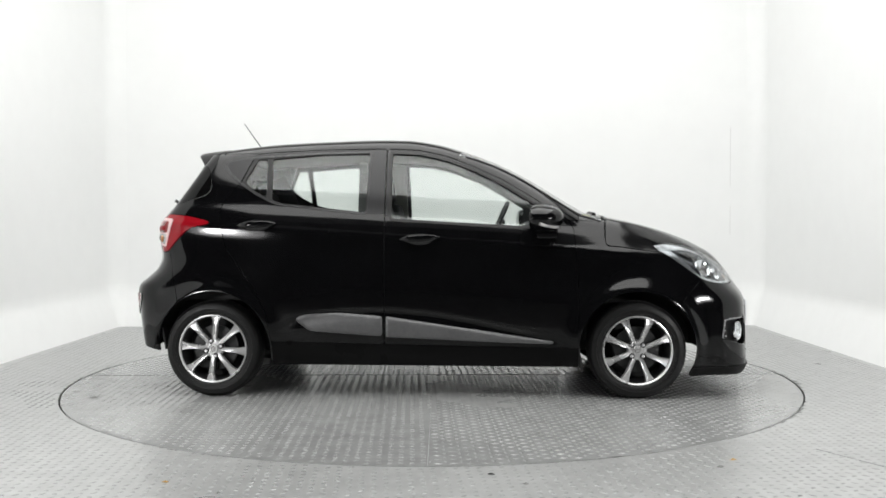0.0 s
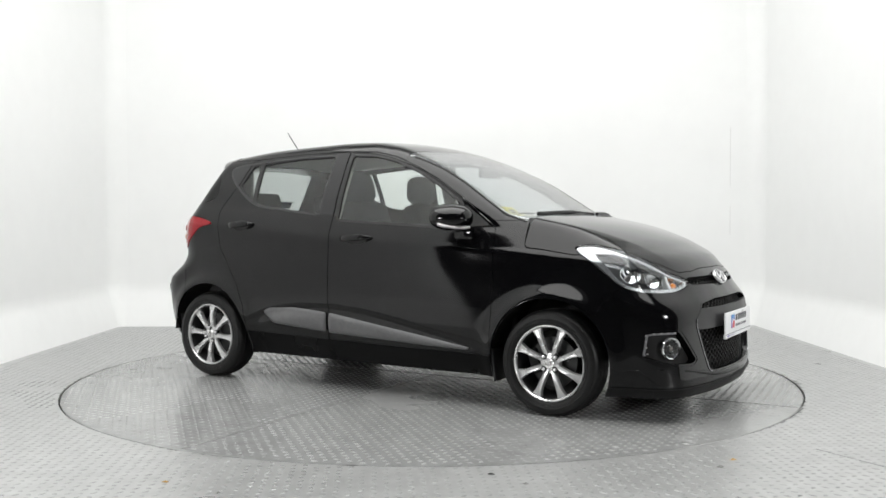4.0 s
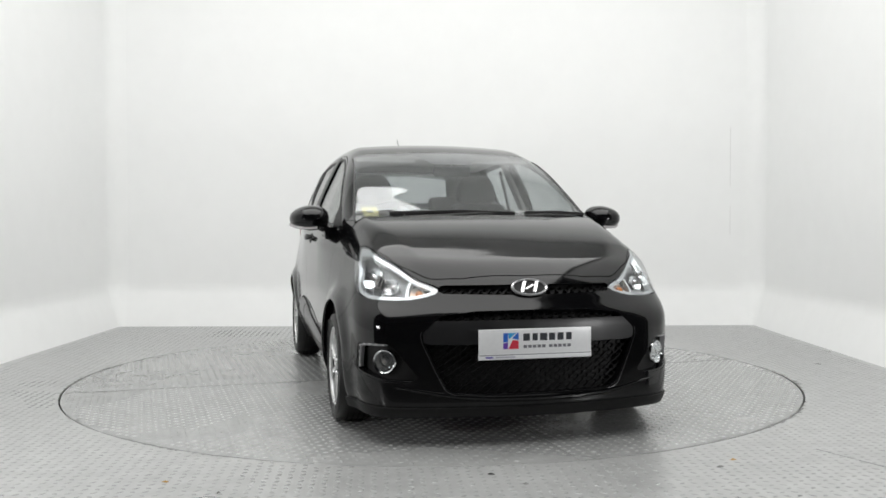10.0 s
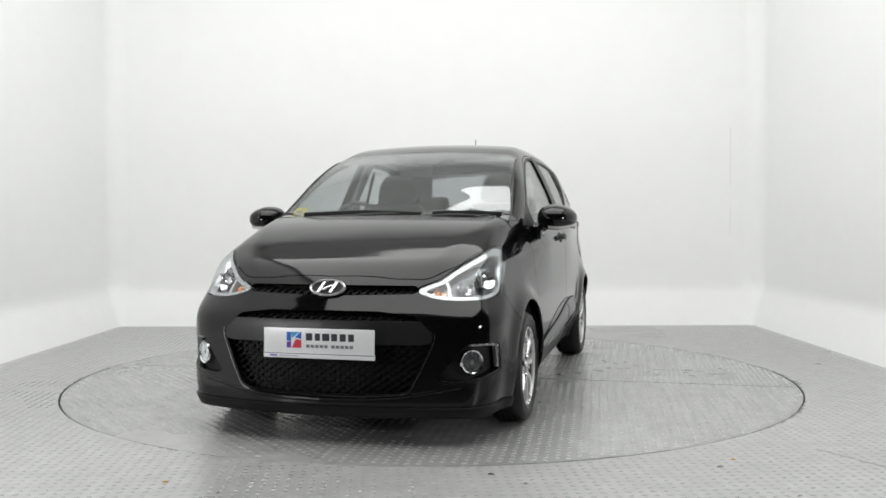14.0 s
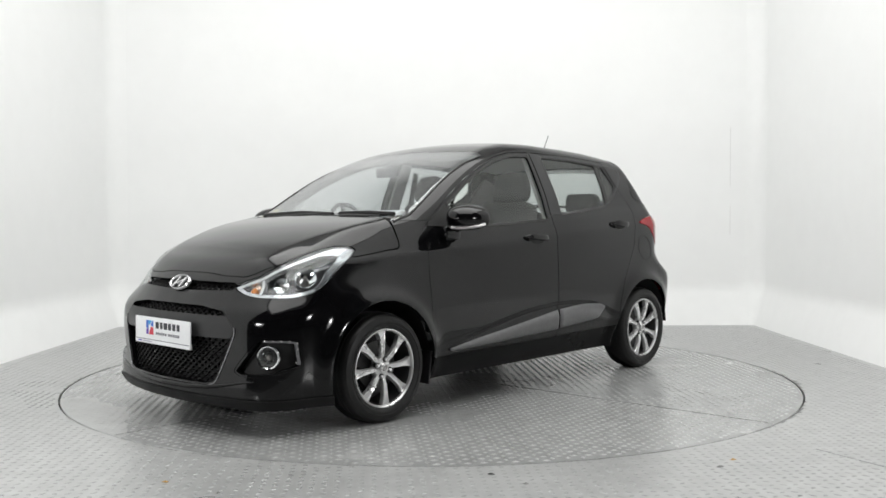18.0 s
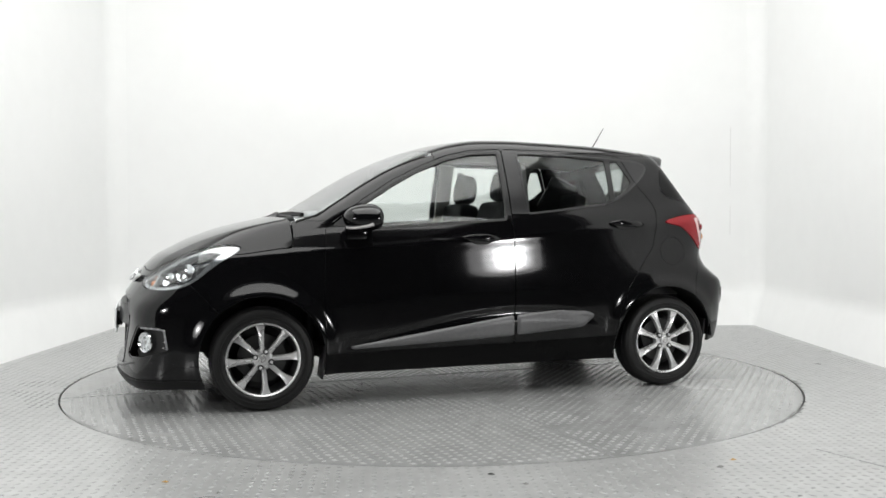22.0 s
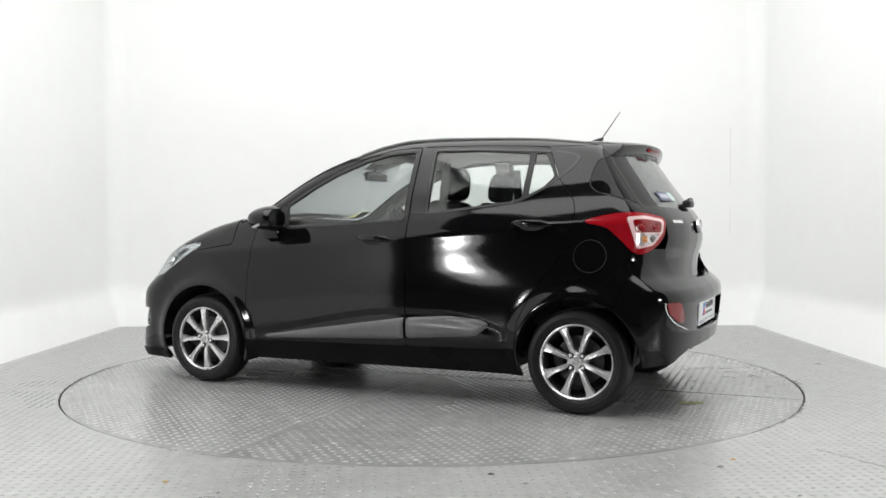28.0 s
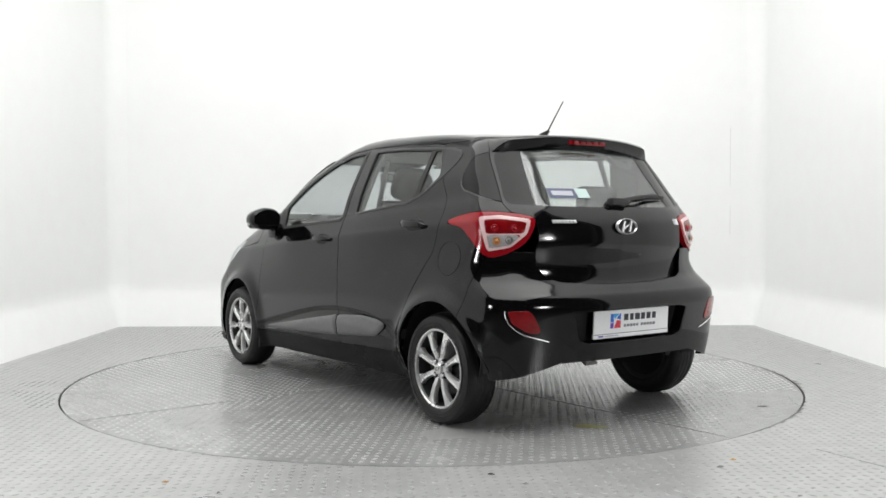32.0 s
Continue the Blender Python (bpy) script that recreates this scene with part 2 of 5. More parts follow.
def surface(kind, u, v):
    u, v = np.asarray(u, float), np.asarray(v, float)
    o, d = way_of(kind, u, v)
    lo, hi = np.zeros(len(u)), np.full(len(u), 1.2)
    ok = body(*o.T) < 0
    for _ in range(9):
        mid = (lo + hi) / 2
        inside = body(*(o + d * mid[:, None]).T) < 0
        lo, hi = np.where(inside, mid, lo), np.where(inside, hi, mid)
    fl, fh = body(*(o + d * lo[:, None]).T), body(*(o + d * hi[:, None]).T)
    for _ in range(3):
        mid = lo + (hi - lo) * np.clip(fl / np.where(fl - fh == 0, -1e-12, fl - fh), 0.02, 0.98)
        fm = body(*(o + d * mid[:, None]).T)
        inside = fm < 0
        lo, fl, hi, fh = np.where(inside, mid, lo), np.where(inside, fm, fl), np.where(inside, hi, mid), np.where(inside, fh, fm)
    mid = lo + (hi - lo) * np.clip(fl / np.where(fl - fh == 0, -1e-12, fl - fh), 0, 1)
    return o + d * mid[:, None], ok


# ---- outlines on the body ----
def flat(p, plane):
    x, y, z = p[:, 0], np.abs(p[:, 1]), p[:, 2]
    if plane == "xz":
        return np.stack([x, z], 1)
    if plane == "yz":
        return np.stack([y, z], 1)
    if plane == "xy":
        return np.stack([x, y], 1)
    if plane == "fz":
        return np.stack([np.arctan2(y, x - 1.0) * 0.85, z], 1)
    return np.stack([np.arctan2(y, -1.0 - x) * 0.65, z], 1)


def rounded(pts, n=5):
    """Closed smooth line through the points."""
    p = np.array(pts, float)
    out = []
    for i in range(len(p)):
        a, b, c, d = p[i - 1], p[i], p[(i + 1) % len(p)], p[(i + 2) % len(p)]
        for j in range(n):
            t = j / n
            out.append(0.5 * (2 * b + (c - a) * t + (2 * a - 5 * b + 4 * c - d) * t * t + (3 * b - a - 3 * c + d) * t**3))
    return np.array(out)


def chamfered(pts, r=0.02, n=4):
    """Polygon with rounded corners."""
    p = np.array(pts, float)
    out = []
    for i in range(len(p)):
        a, b, c = p[i - 1], p[i], p[(i + 1) % len(p)]
        ra, rc = min(r, np.linalg.norm(a - b) * 0.45), min(r, np.linalg.norm(c - b) * 0.45)
        s, e = b + (a - b) / np.linalg.norm(a - b) * ra, b + (c - b) / np.linalg.norm(c - b) * rc
        for j in range(n + 1):
            t = j / n
            out.append((1 - t) ** 2 * s + 2 * t * (1 - t) * b + t * t * e)
    return np.array(out)


def distance(q, poly):
    """Signed distance to a closed outline, below nought inside."""
    p = np.asarray(poly, float)
    best, inside = np.full(len(q), 1e9), np.zeros(len(q), bool)
    for i in range(len(p)):
        a, b = p[i - 1], p[i]
        e = b - a
        t = np.clip(((q - a) @ e) / max(e @ e, 1e-12), 0, 1)
        best = np.minimum(best, np.linalg.norm(q - a - t[:, None] * e, axis=1))
        if a[1] != b[1]:
            cross = (a[1] > q[:, 1]) != (b[1] > q[:, 1])
            inside ^= cross & (q[:, 0] < (b[0] - a[0]) * (q[:, 1] - a[1]) / (b[1] - a[1]) + a[0])
    return np.where(inside, -best, best)


def within(poly, plane, grow=0.0):
    return lambda p: distance(flat(p, plane), poly) - grow


def outside(poly, plane, gap=0.003):
    return lambda p: gap - distance(flat(p, plane), poly)


def beyond(plane, a, b, gap=0.0):
    """Keeps what lies to the left of the line from a to b."""
    a, b = np.array(a), np.array(b)
    n = np.array([-(b - a)[1], (b - a)[0]]) / np.linalg.norm(b - a)
    return lambda p: gap - (flat(p, plane) - a) @ n


def arch_free(r=0.325):
    return lambda p: r - np.minimum(np.hypot(p[:, 0] - 1.19, p[:, 2] - 0.275), np.hypot(p[:, 0] + 1.19, p[:, 2] - 0.275))
# ---- mesh makers ----
def put(name, verts, faces, mat, parent=None, label="", smooth=False, nors=None, at=None):
    me = bpy.data.meshes.new(name)
    me.from_pydata([tuple(v) for v in verts], [], [tuple(int(i) for i in f) for f in faces])
    me.materials.append(mat)
    if smooth:
        me.shade_smooth()
        if nors is None:
            me.set_sharp_from_angle(angle=radians(38))
    me.update()
    if nors is not None:
        me.normals_split_custom_set_from_vertices([tuple(n) for n in nors])
    ob = new(name, me)
    if parent is not None:
        ob.parent = parent
    if at is not None:
        ob.matrix_basis = at
    if label:
        tagged(ob, label)
    return ob


def part(name, bm, mat, parent=None, label="", smooth=True, at=None):
    bmesh.ops.recalc_face_normals(bm, faces=bm.faces)
    me = bpy.data.meshes.new(name)
    bm.to_mesh(me)
    bm.free()
    me.materials.append(mat)
    if smooth:
        me.shade_smooth()
        me.set_sharp_from_angle(angle=radians(35))
    ob = new(name, me)
    if parent is not None:
        ob.parent = parent
    if at is not None:
        ob.matrix_basis = at
    if label:
        tagged(ob, label)
    return ob


def box(sx, sy, sz, bevel=0.0, seg=2, at=None):
    bm = bmesh.new()
    bmesh.ops.create_cube(bm, size=1)
    bmesh.ops.scale(bm, vec=(sx, sy, sz), verts=bm.verts)
    if bevel:
        bmesh.ops.bevel(bm, geom=bm.edges[:], offset=bevel, segments=seg, profile=0.6, affect="EDGES")
    if at is not None:
        bmesh.ops.transform(bm, matrix=at, verts=bm.verts)
    return bm


def rod(points, r, seg=8, taper=1.0):
    """Round bar along points."""
    pts = [Vector(p) for p in points]
    bm = bmesh.new()
    rings = []
    for i, p in enumerate(pts):
        d = (pts[min(i + 1, len(pts) - 1)] - pts[max(i - 1, 0)]).normalized()
        a = d.orthogonal().normalized() if i == 0 else (a - d * a.dot(d)).normalized()
        b = d.cross(a)
        rr = r * (1 + (taper - 1) * i / max(1, len(pts) - 1))
        rings.append([bm.verts.new(p + rr * (a * math.cos(2 * math.pi * k / seg) + b * math.sin(2 * math.pi * k / seg))) for k in range(seg)])
    for r0, r1 in zip(rings, rings[1:]):
        for k in range(seg):
            bm.faces.new((r0[k], r0[(k + 1) % seg], r1[(k + 1) % seg], r1[k]))
    bm.faces.new(rings[0][::-1])
    bm.faces.new(rings[-1])
    return bm


def turned(profile, seg=48, axis="y", close=False):
    """Solid of revolution of (radius, along) pairs round an axis."""
    bm = bmesh.new()
    rings = []
    for r, h in profile:
        ring = []
        for k in range(seg):
            c, s = math.cos(2 * math.pi * k / seg) * r, math.sin(2 * math.pi * k / seg) * r
            ring.append(bm.verts.new((c, h, s) if axis == "y" else (h, c, s) if axis == "x" else (c, s, h)))
        rings.append(ring)
    pairs = list(zip(rings, rings[1:])) + ([(rings[-1], rings[0])] if close else [])
    for r0, r1 in pairs:
        for k in range(seg):
            bm.faces.new((r0[k], r0[(k + 1) % seg], r1[(k + 1) % seg], r1[k]))
    if not close:
        for ring in (rings[0], rings[-1]):
            bm.faces.new(ring)
    return bm


def prism(outline, depth, at=None, bevel=0.0):
    """Flat outline in x, y drawn out along z from 0 to depth."""
    bm = bmesh.new()
    low = [bm.verts.new((p[0], p[1], 0)) for p in outline]
    high = [bm.verts.new((p[0], p[1], depth)) for p in outline]
    n = len(low)
    for i in range(n):
        bm.faces.new((low[i], low[(i + 1) % n], high[(i + 1) % n], high[i]))
    bm.faces.new(low[::-1])
    top = bm.faces.new(high)
    if bevel:
        bmesh.ops.bevel(bm, geom=list(top.edges), offset=bevel, segments=2, affect="EDGES")
    if at is not None:
        bmesh.ops.transform(bm, matrix=at, verts=bm.verts)
    return bm


def clip(uv, tri, val):
    """Cuts triangles where val passes nought and keeps what lies below."""
    inside = val < 0
    count = inside[tri].sum(1)
    keep = [t for t in tri[count == 3]]
    uv, made = list(uv), {}

    def cut(a, b):
        key = (min(a, b), max(a, b))
        if key not in made:
            t = val[a] / (val[a] - val[b])
            uv.append(uv[a] + (uv[b] - uv[a]) * t)
            made[key] = len(uv) - 1
        return made[key]

    for t in tri[(count == 1) | (count == 2)]:
        t = [int(i) for i in t]
        while not (inside[t[0]] and not inside[t[2]]):
            t = t[1:] + t[:1]
        a, b, c = t
        if inside[b]:
            bc, ca = cut(b, c), cut(c, a)
            keep += [np.array((a, b, bc)), np.array((a, bc, ca))]
        else:
            keep.append(np.array((a, cut(a, b), cut(c, a))))
    return np.array(uv), np.array(keep, int).reshape(-1, 3)


def panel(name, kind, us, vs, step, cuts, mat, parent, off=0.0, thick=0.012, label="", sides=(1,), shift=None, inner=None):
    """A shell of the body surface, cut to an outline, with an edge and an inner face. sides: 1 as made, -1 mirrored to the right."""
    nu, nv = max(2, int((us[1] - us[0]) / step) + 1), max(2, int((vs[1] - vs[0]) / step) + 1)
    gu, gv = np.meshgrid(np.linspace(*us, nu), np.linspace(*vs, nv), indexing="ij")
    uv = np.stack([gu.ravel(), gv.ravel()], 1)
    i = np.arange(nu * nv).reshape(nu, nv)
    a, b, c, d = i[:-1, :-1].ravel(), i[1:, :-1].ravel(), i[1:, 1:].ravel(), i[:-1, 1:].ravel()
    tri = np.concatenate([np.stack([a, b, c], 1), np.stack([a, c, d], 1)])
    pts, ok = surface(kind, uv[:, 0], uv[:, 1])
    tri = tri[ok[tri].all(1)]
    for g in cuts:
        had = len(uv)
        uv, tri = clip(uv, tri, g(pts))
        if not len(tri):
            return []
        if len(uv) > had:
            pts = np.concatenate([pts, surface(kind, uv[had:, 0], uv[had:, 1])[0]])
        used, back = np.unique(tri, return_inverse=True)
        uv, pts, tri = uv[used], pts[used], back.reshape(-1, 3)
    nor = normals(pts)
    depth = off if shift is None else off + shift(pts)
    pts = pts + nor * (depth[:, None] if shift is not None else depth)
    fn = np.cross(pts[tri[:, 1]] - pts[tri[:, 0]], pts[tri[:, 2]] - pts[tri[:, 0]])
    if (fn * nor[tri[:, 0]]).sum() < 0:
        tri = tri[:, ::-1]
    if shift is not None:
        fn = np.cross(pts[tri[:, 1]] - pts[tri[:, 0]], pts[tri[:, 2]] - pts[tri[:, 0]])
        nor2 = np.zeros_like(nor)
        for k in range(3):
            np.add.at(nor2, tri[:, k], fn)
        nor = nor2 / np.maximum(np.linalg.norm(nor2, axis=1, keepdims=True), 1e-12)
    n = len(pts)
    edges = np.concatenate([tri[:, [0, 1]], tri[:, [1, 2]], tri[:, [2, 0]]])
    key = np.sort(edges, 1)
    _, first, cnt = np.unique(key, axis=0, return_index=True, return_counts=True)
    rim = edges[first[cnt == 1]]
    out = np.cross(pts[rim[:, 1]] - pts[rim[:, 0]], nor[rim[:, 0]])
    out /= np.maximum(np.linalg.norm(out, axis=1, keepdims=True), 1e-9)
    rv = np.unique(rim)
    where = np.full(n, -1)
    where[rv] = np.arange(len(rv))
    on = np.zeros((len(rv), 3))
    np.add.at(on, where[rim[:, 0]], out)
    np.add.at(on, where[rim[:, 1]], out)
    on /= np.maximum(np.linalg.norm(on, axis=1, keepdims=True), 1e-9)
    m = len(rv)
    # front, back, and the rim in three rows: rounded lip, edge, back edge
    lip = pts[rv] + on * 0.0006 - nor[rv] * 0.0012
    verts = np.concatenate([pts, pts - nor * thick, pts[rv], lip, pts[rv] - nor[rv] * thick])
    soft = on + nor[rv]
    soft /= np.maximum(np.linalg.norm(soft, axis=1, keepdims=True), 1e-9)
    nors = np.concatenate([nor, -nor, nor[rv] * 0.8 + on * 0.6, soft * 0.3 + on * 0.95, on])
    nors /= np.maximum(np.linalg.norm(nors, axis=1, keepdims=True), 1e-9)
    ra, rb = where[rim[:, 0]] + 2 * n, where[rim[:, 1]] + 2 * n
    faces = [*map(tuple, tri), *map(tuple, tri[:, ::-1] + n)]
    for k in (0, m):
        faces += [*map(tuple, np.stack([rb + k, ra + k, ra + k + m, rb + k + m], 1))]
    made = []
    for s in sides:
        v, nn = verts.copy(), nors.copy()
        f = faces
        if s < 0:
            v[:, 1] *= -1
            nn[:, 1] *= -1
            f = [q[::-1] for q in faces]
        made.append(put(name, v, f, mat, parent[s] if isinstance(parent, dict) else parent, label, True, nn))
        if inner is not None:
            made[-1].data.materials.append(inner)
            flag = np.zeros(len(f), int)
            flag[len(tri):2 * len(tri)] = 1
            made[-1].data.polygons.foreach_set("material_index", flag)
    return made


# ---- the studio ----
WX, WB, WF, WH = 3.135, 2.935, -2.3, 5.2


def slab(name, x0, x1, y0, y1, z0, z1, mat, label="", bevel=0.0):
    bm = box(x1 - x0, y1 - y0, z1 - z0, bevel, 2, Matrix.Translation(((x0 + x1) / 2, (y0 + y1) / 2, (z0 + z1) / 2)))
    return tagged(part(name, bm, mat, None, label), kind="structure")


slab("wall_back", -WX - 0.12, WX + 0.12, WB, WB + 0.12, 0, WH, WALLPAINT, "smooth white painted studio back wall")


def wall_corner(s):
    """Rounded inner corner between back and side wall."""
    bm = bmesh.new()
    r, pts = 0.16, []
    for k in range(9):
        a = math.pi / 2 * k / 8
        pts.append((s * (WX - r + r * math.sin(a)), WB - r + r * math.cos(a)))
    pts.append((s * (WX + 0.001), WB + 0.001))
    lo, hi = [bm.verts.new((x, y, 0.0)) for x, y in pts], [bm.verts.new((x, y, WH)) for x, y in pts]
    for k in range(len(pts)):
        j = (k + 1) % len(pts)
        bm.faces.new((lo[k], lo[j], hi[j], hi[k]))
    bm.faces.new(lo)
    bm.faces.new(hi)
    return tagged(part("wall_corner", bm, WALLPAINT, None, "rounded white corner between studio walls"), kind="structure")


wall_corner(1)
wall_corner(-1)
WL, WR = -2.9, -2.05
slab("wall_left", -WX - 0.12, -WX, WL, WB, 0, WH, WALLPAINT, "smooth white painted studio side wall")
slab("wall_right", WX, WX + 0.12, WR, WB, 0, WH, WALLPAINT, "smooth white painted studio side wall")
slab("ceiling", -WX - 0.12, WX + 0.12, -5.4, WB + 0.12, WH, WH + 0.1, WALLPAINT, "white studio ceiling over the turntable")
slab("hall_wall_back", -7, 7, -11.2, -11, 0, 5.8, HALL, "dark hall wall behind the camera")
slab("hall_wall_left", -7.2, -7, -11, WF, 0, 5.8, HALL, "dark hall side wall")
slab("hall_wall_right", 7, 7.2, -11, WF, 0, 5.8, HALL, "dark hall side wall")
slab("hall_wall_front", -7, -WX - 0.12, WF, WF + 0.1, 0, 5.8, HALL, "dark hall wall beside the studio opening")
slab("hall_wall_front", WX + 0.12, 7, WF, WF + 0.1, 0, 5.8, HALL, "dark hall wall beside the studio opening")
slab("hall_wall_head", -WX - 0.12, WX + 0.12, -5.5, -5.4, WH, 5.8, HALL, "dark hall wall above the studio opening")
slab("hall_ceiling", -7, 7, -11, WF, 5.8, 5.9, HALL, "dark hall ceiling")

R_TABLE = 2.222


def ring_floor(name, r0, mat):
    """Floor sheet with a round hole."""
    bm = bmesh.new()
    n = 160
    inner = [bm.verts.new((r0 * math.cos(2 * math.pi * k / n), r0 * math.sin(2 * math.pi * k / n), 0)) for k in range(n)]
    low = [bm.verts.new((v.co.x, v.co.y, -0.03)) for v in inner]
    x0, x1, y0, y1 = -7.0, 7.0, -2.95, WB + 0.1
    outer = []
    for k in range(n):
        c, s = math.cos(2 * math.pi * k / n), math.sin(2 * math.pi * k / n)
        t = min((x1 if c > 0 else x0) / c if abs(c) > 1e-9 else 1e9, (y1 if s > 0 else y0) / s if abs(s) > 1e-9 else 1e9)
        outer.append(bm.verts.new((c * t, s * t, 0)))
    for k in range(n):
        j = (k + 1) % n
        bm.faces.new((inner[k], inner[j], outer[j], outer[k]))
        bm.faces.new((low[k], low[j], inner[j], inner[k]))
    return part(name, bm, mat, None, smooth=False)


floor = tagged(ring_floor("floor", R_TABLE + 0.009, FLOORPAINT), "grey painted steel tread plate studio floor", kind="structure")
slab("hall_floor", -7, 7, -11, -2.95, -0.05, 0.0, HALLFLOOR, "dark concrete hall floor behind the camera")
slab("floor_pit", -2.4, 2.4, -2.4, 2.4, -0.06, -0.04, GAP, "dark pit under the turntable")

table = tagged(new("turntable"), "round grey steel tread plate turntable flush with the floor", "turntable")
part("disc", turned([(R_TABLE - 0.004, -0.025), (R_TABLE, -0.004), (R_TABLE - 0.003, 0.0), (0.001, 0.0)], 160, "z"), DISCPAINT, table)
# ---- the car ----
car = tagged(new("car"), "shiny black five-door hatchback with silver alloy wheels on the turntable", "car")
LAMP = rounded([(1.00, 0.848), (0.905, 0.775), (0.80, 0.676), (0.735, 0.648), (0.65, 0.637), (0.50, 0.641), (0.405, 0.680), (0.515, 0.724), (0.61, 0.776), (0.72, 0.822), (0.85, 0.860), (0.94, 0.864)], 3)
TAIL = rounded([(0.84, 0.980), (0.755, 0.955), (0.704, 0.900), (0.655, 0.832), (0.615, 0.817), (0.555, 0.842), (0.493, 0.897), (0.466, 0.985), (0.50, 1.010), (0.60, 1.027), (0.69, 1.027), (0.78, 1.008)], 3)
FOG = chamfered([(0.735, 0.322), (0.718, 0.448), (0.662, 0.456), (0.561, 0.458), (0.445, 0.30), (0.48, 0.276), (0.60, 0.283)], 0.02)
HEX = chamfered([(-0.5, 0.602), (0.255, 0.597), (0.42, 0.578), (0.503, 0.50), (0.503, 0.465), (0.447, 0.337), (0.397, 0.240), (0.34, 0.224), (-0.5, 0.215)], 0.02)
SLOT = chamfered([(-0.5, 0.702), (0.395, 0.698), (0.418, 0.680), (0.395, 0.662), (-0.5, 0.640)], 0.01)
HOOD = chamfered([(1.02, -0.5), (1.02, 0.735), (1.10, 0.728), (1.32, 0.716), (1.46, 0.655), (1.63, 0.565), (1.715, 0.47), (1.74, 0.43), (1.765, 0.30), (1.778, 0.0), (1.778, -0.5)], 0.02)
DOOR_F = chamfered([(0.862, 0.285), (0.862, 0.69), (0.842, 0.955), (0.80, 0.985), (0.64, 1.105), (0.45, 1.222), (0.28, 1.303), (0.12, 1.365), (-0.03, 1.398), (-0.215, 1.408), (-0.215, 0.300)], 0.012)
DOOR_R = chamfered([(-0.221, 0.300), (-0.221, 1.408), (-0.60, 1.403), (-0.90, 1.388), (-0.985, 1.378), (-1.052, 1.222), (-1.105, 1.150), (-1.148, 1.098), (-1.163, 1.04), (-1.150, 0.960), (-1.118, 0.832), (-1.03, 0.72), (-0.945, 0.60), (-0.880, 0.47), (-0.855, 0.315)], 0.015)
GLASS_F = chamfered([(0.600, 0.957), (0.628, 1.078), (0.452, 1.188), (0.30, 1.268), (0.134, 1.334), (-0.02, 1.371), (-0.187, 1.380), (-0.180, 1.003)], 0.014)
GLASS_R = chamfered([(-0.330, 1.037), (-0.316, 1.380), (-0.60, 1.374), (-0.882, 1.352), (-0.868, 1.112), (-0.80, 1.091), (-0.70, 1.080), (-0.536, 1.060)], 0.012)
QUARTER = chamfered([(-0.914, 1.350), (-0.968, 1.350), (-1.034, 1.222), (-0.98, 1.168), (-0.900, 1.124)], 0.010)
DLO = chamfered([(-0.322, 1.028), (-0.308, 1.390), (-0.60, 1.384), (-0.90, 1.366), (-1.06, 1.354), (-1.140, 1.338), (-1.158, 1.315), (-1.130, 1.270), (-1.058, 1.210), (-0.985, 1.158), (-0.898, 1.110), (-0.832, 1.085), (-0.70, 1.070), (-0.536, 1.050)], 0.02)
WRAP = chamfered([(-1.255, 1.300), (-1.236, 1.240), (-1.231, 1.195), (-1.240, 1.163), (-1.27, 1.140), (-1.352, 1.118), (-1.445, 1.086), (-1.50, 1.06), (-1.40, 1.30), (-1.32, 1.33)], 0.02)
GATE = chamfered([(-0.5, 1.395), (0.527, 1.395), (0.568, 1.287), (0.592, 1.156), (0.613, 1.068), (0.600, 1.030), (0.505, 0.995), (0.49, 0.90), (0.505, 0.850), (0.500, 0.775), (0.465, 0.720), (0.40, 0.700), (0.18, 0.684), (-0.5, 0.678)], 0.015)
REARGLASS = chamfered([(-0.5, 1.362), (0.515, 1.352), (0.550, 1.290), (0.578, 1.156), (0.598, 1.085), (0.580, 1.064), (0.36, 1.056), (-0.5, 1.048)], 0.02)
PLATEWELL = chamfered([(-0.5, 0.575), (0.33, 0.568), (0.40, 0.558), (0.36, 0.42), (0.30, 0.40), (-0.5, 0.39)], 0.015)
FSEAM_A, FSEAM_B = (1.30, 0.40), (1.585, 0.70)


def low_edge(z0):
    return lambda p: z0 - p[:, 2]


def high_edge(z1):
    return lambda p: p[:, 2] - z1


both = (1, -1)
ARCH = arch_free(0.325)
# bonnet
panel("bonnet", "top", (0.85, 1.80), (-0.76, 0.76), 0.02, [within(HOOD, "xy"), outside(LAMP, "fz"), lambda p: 1.075 - 0.10 * p[:, 1] ** 2 - p[:, 0]], PAINT, car)
# wings
wing = [lambda p: np.where(p[:, 2] < 0.30, 0.866, 0.80) - p[:, 0], ARCH, outside(LAMP, "fz"), outside(HOOD, "xy"), beyond("xz", FSEAM_A, FSEAM_B), low_edge(0.17), outside(DOOR_F, "xz", 0.003),
        lambda p: p[:, 2] - 0.99]
panel("front_wing", "side", (0.80, 1.72), (0.15, 1.02), 0.011, wing, PAINT, car, sides=both)
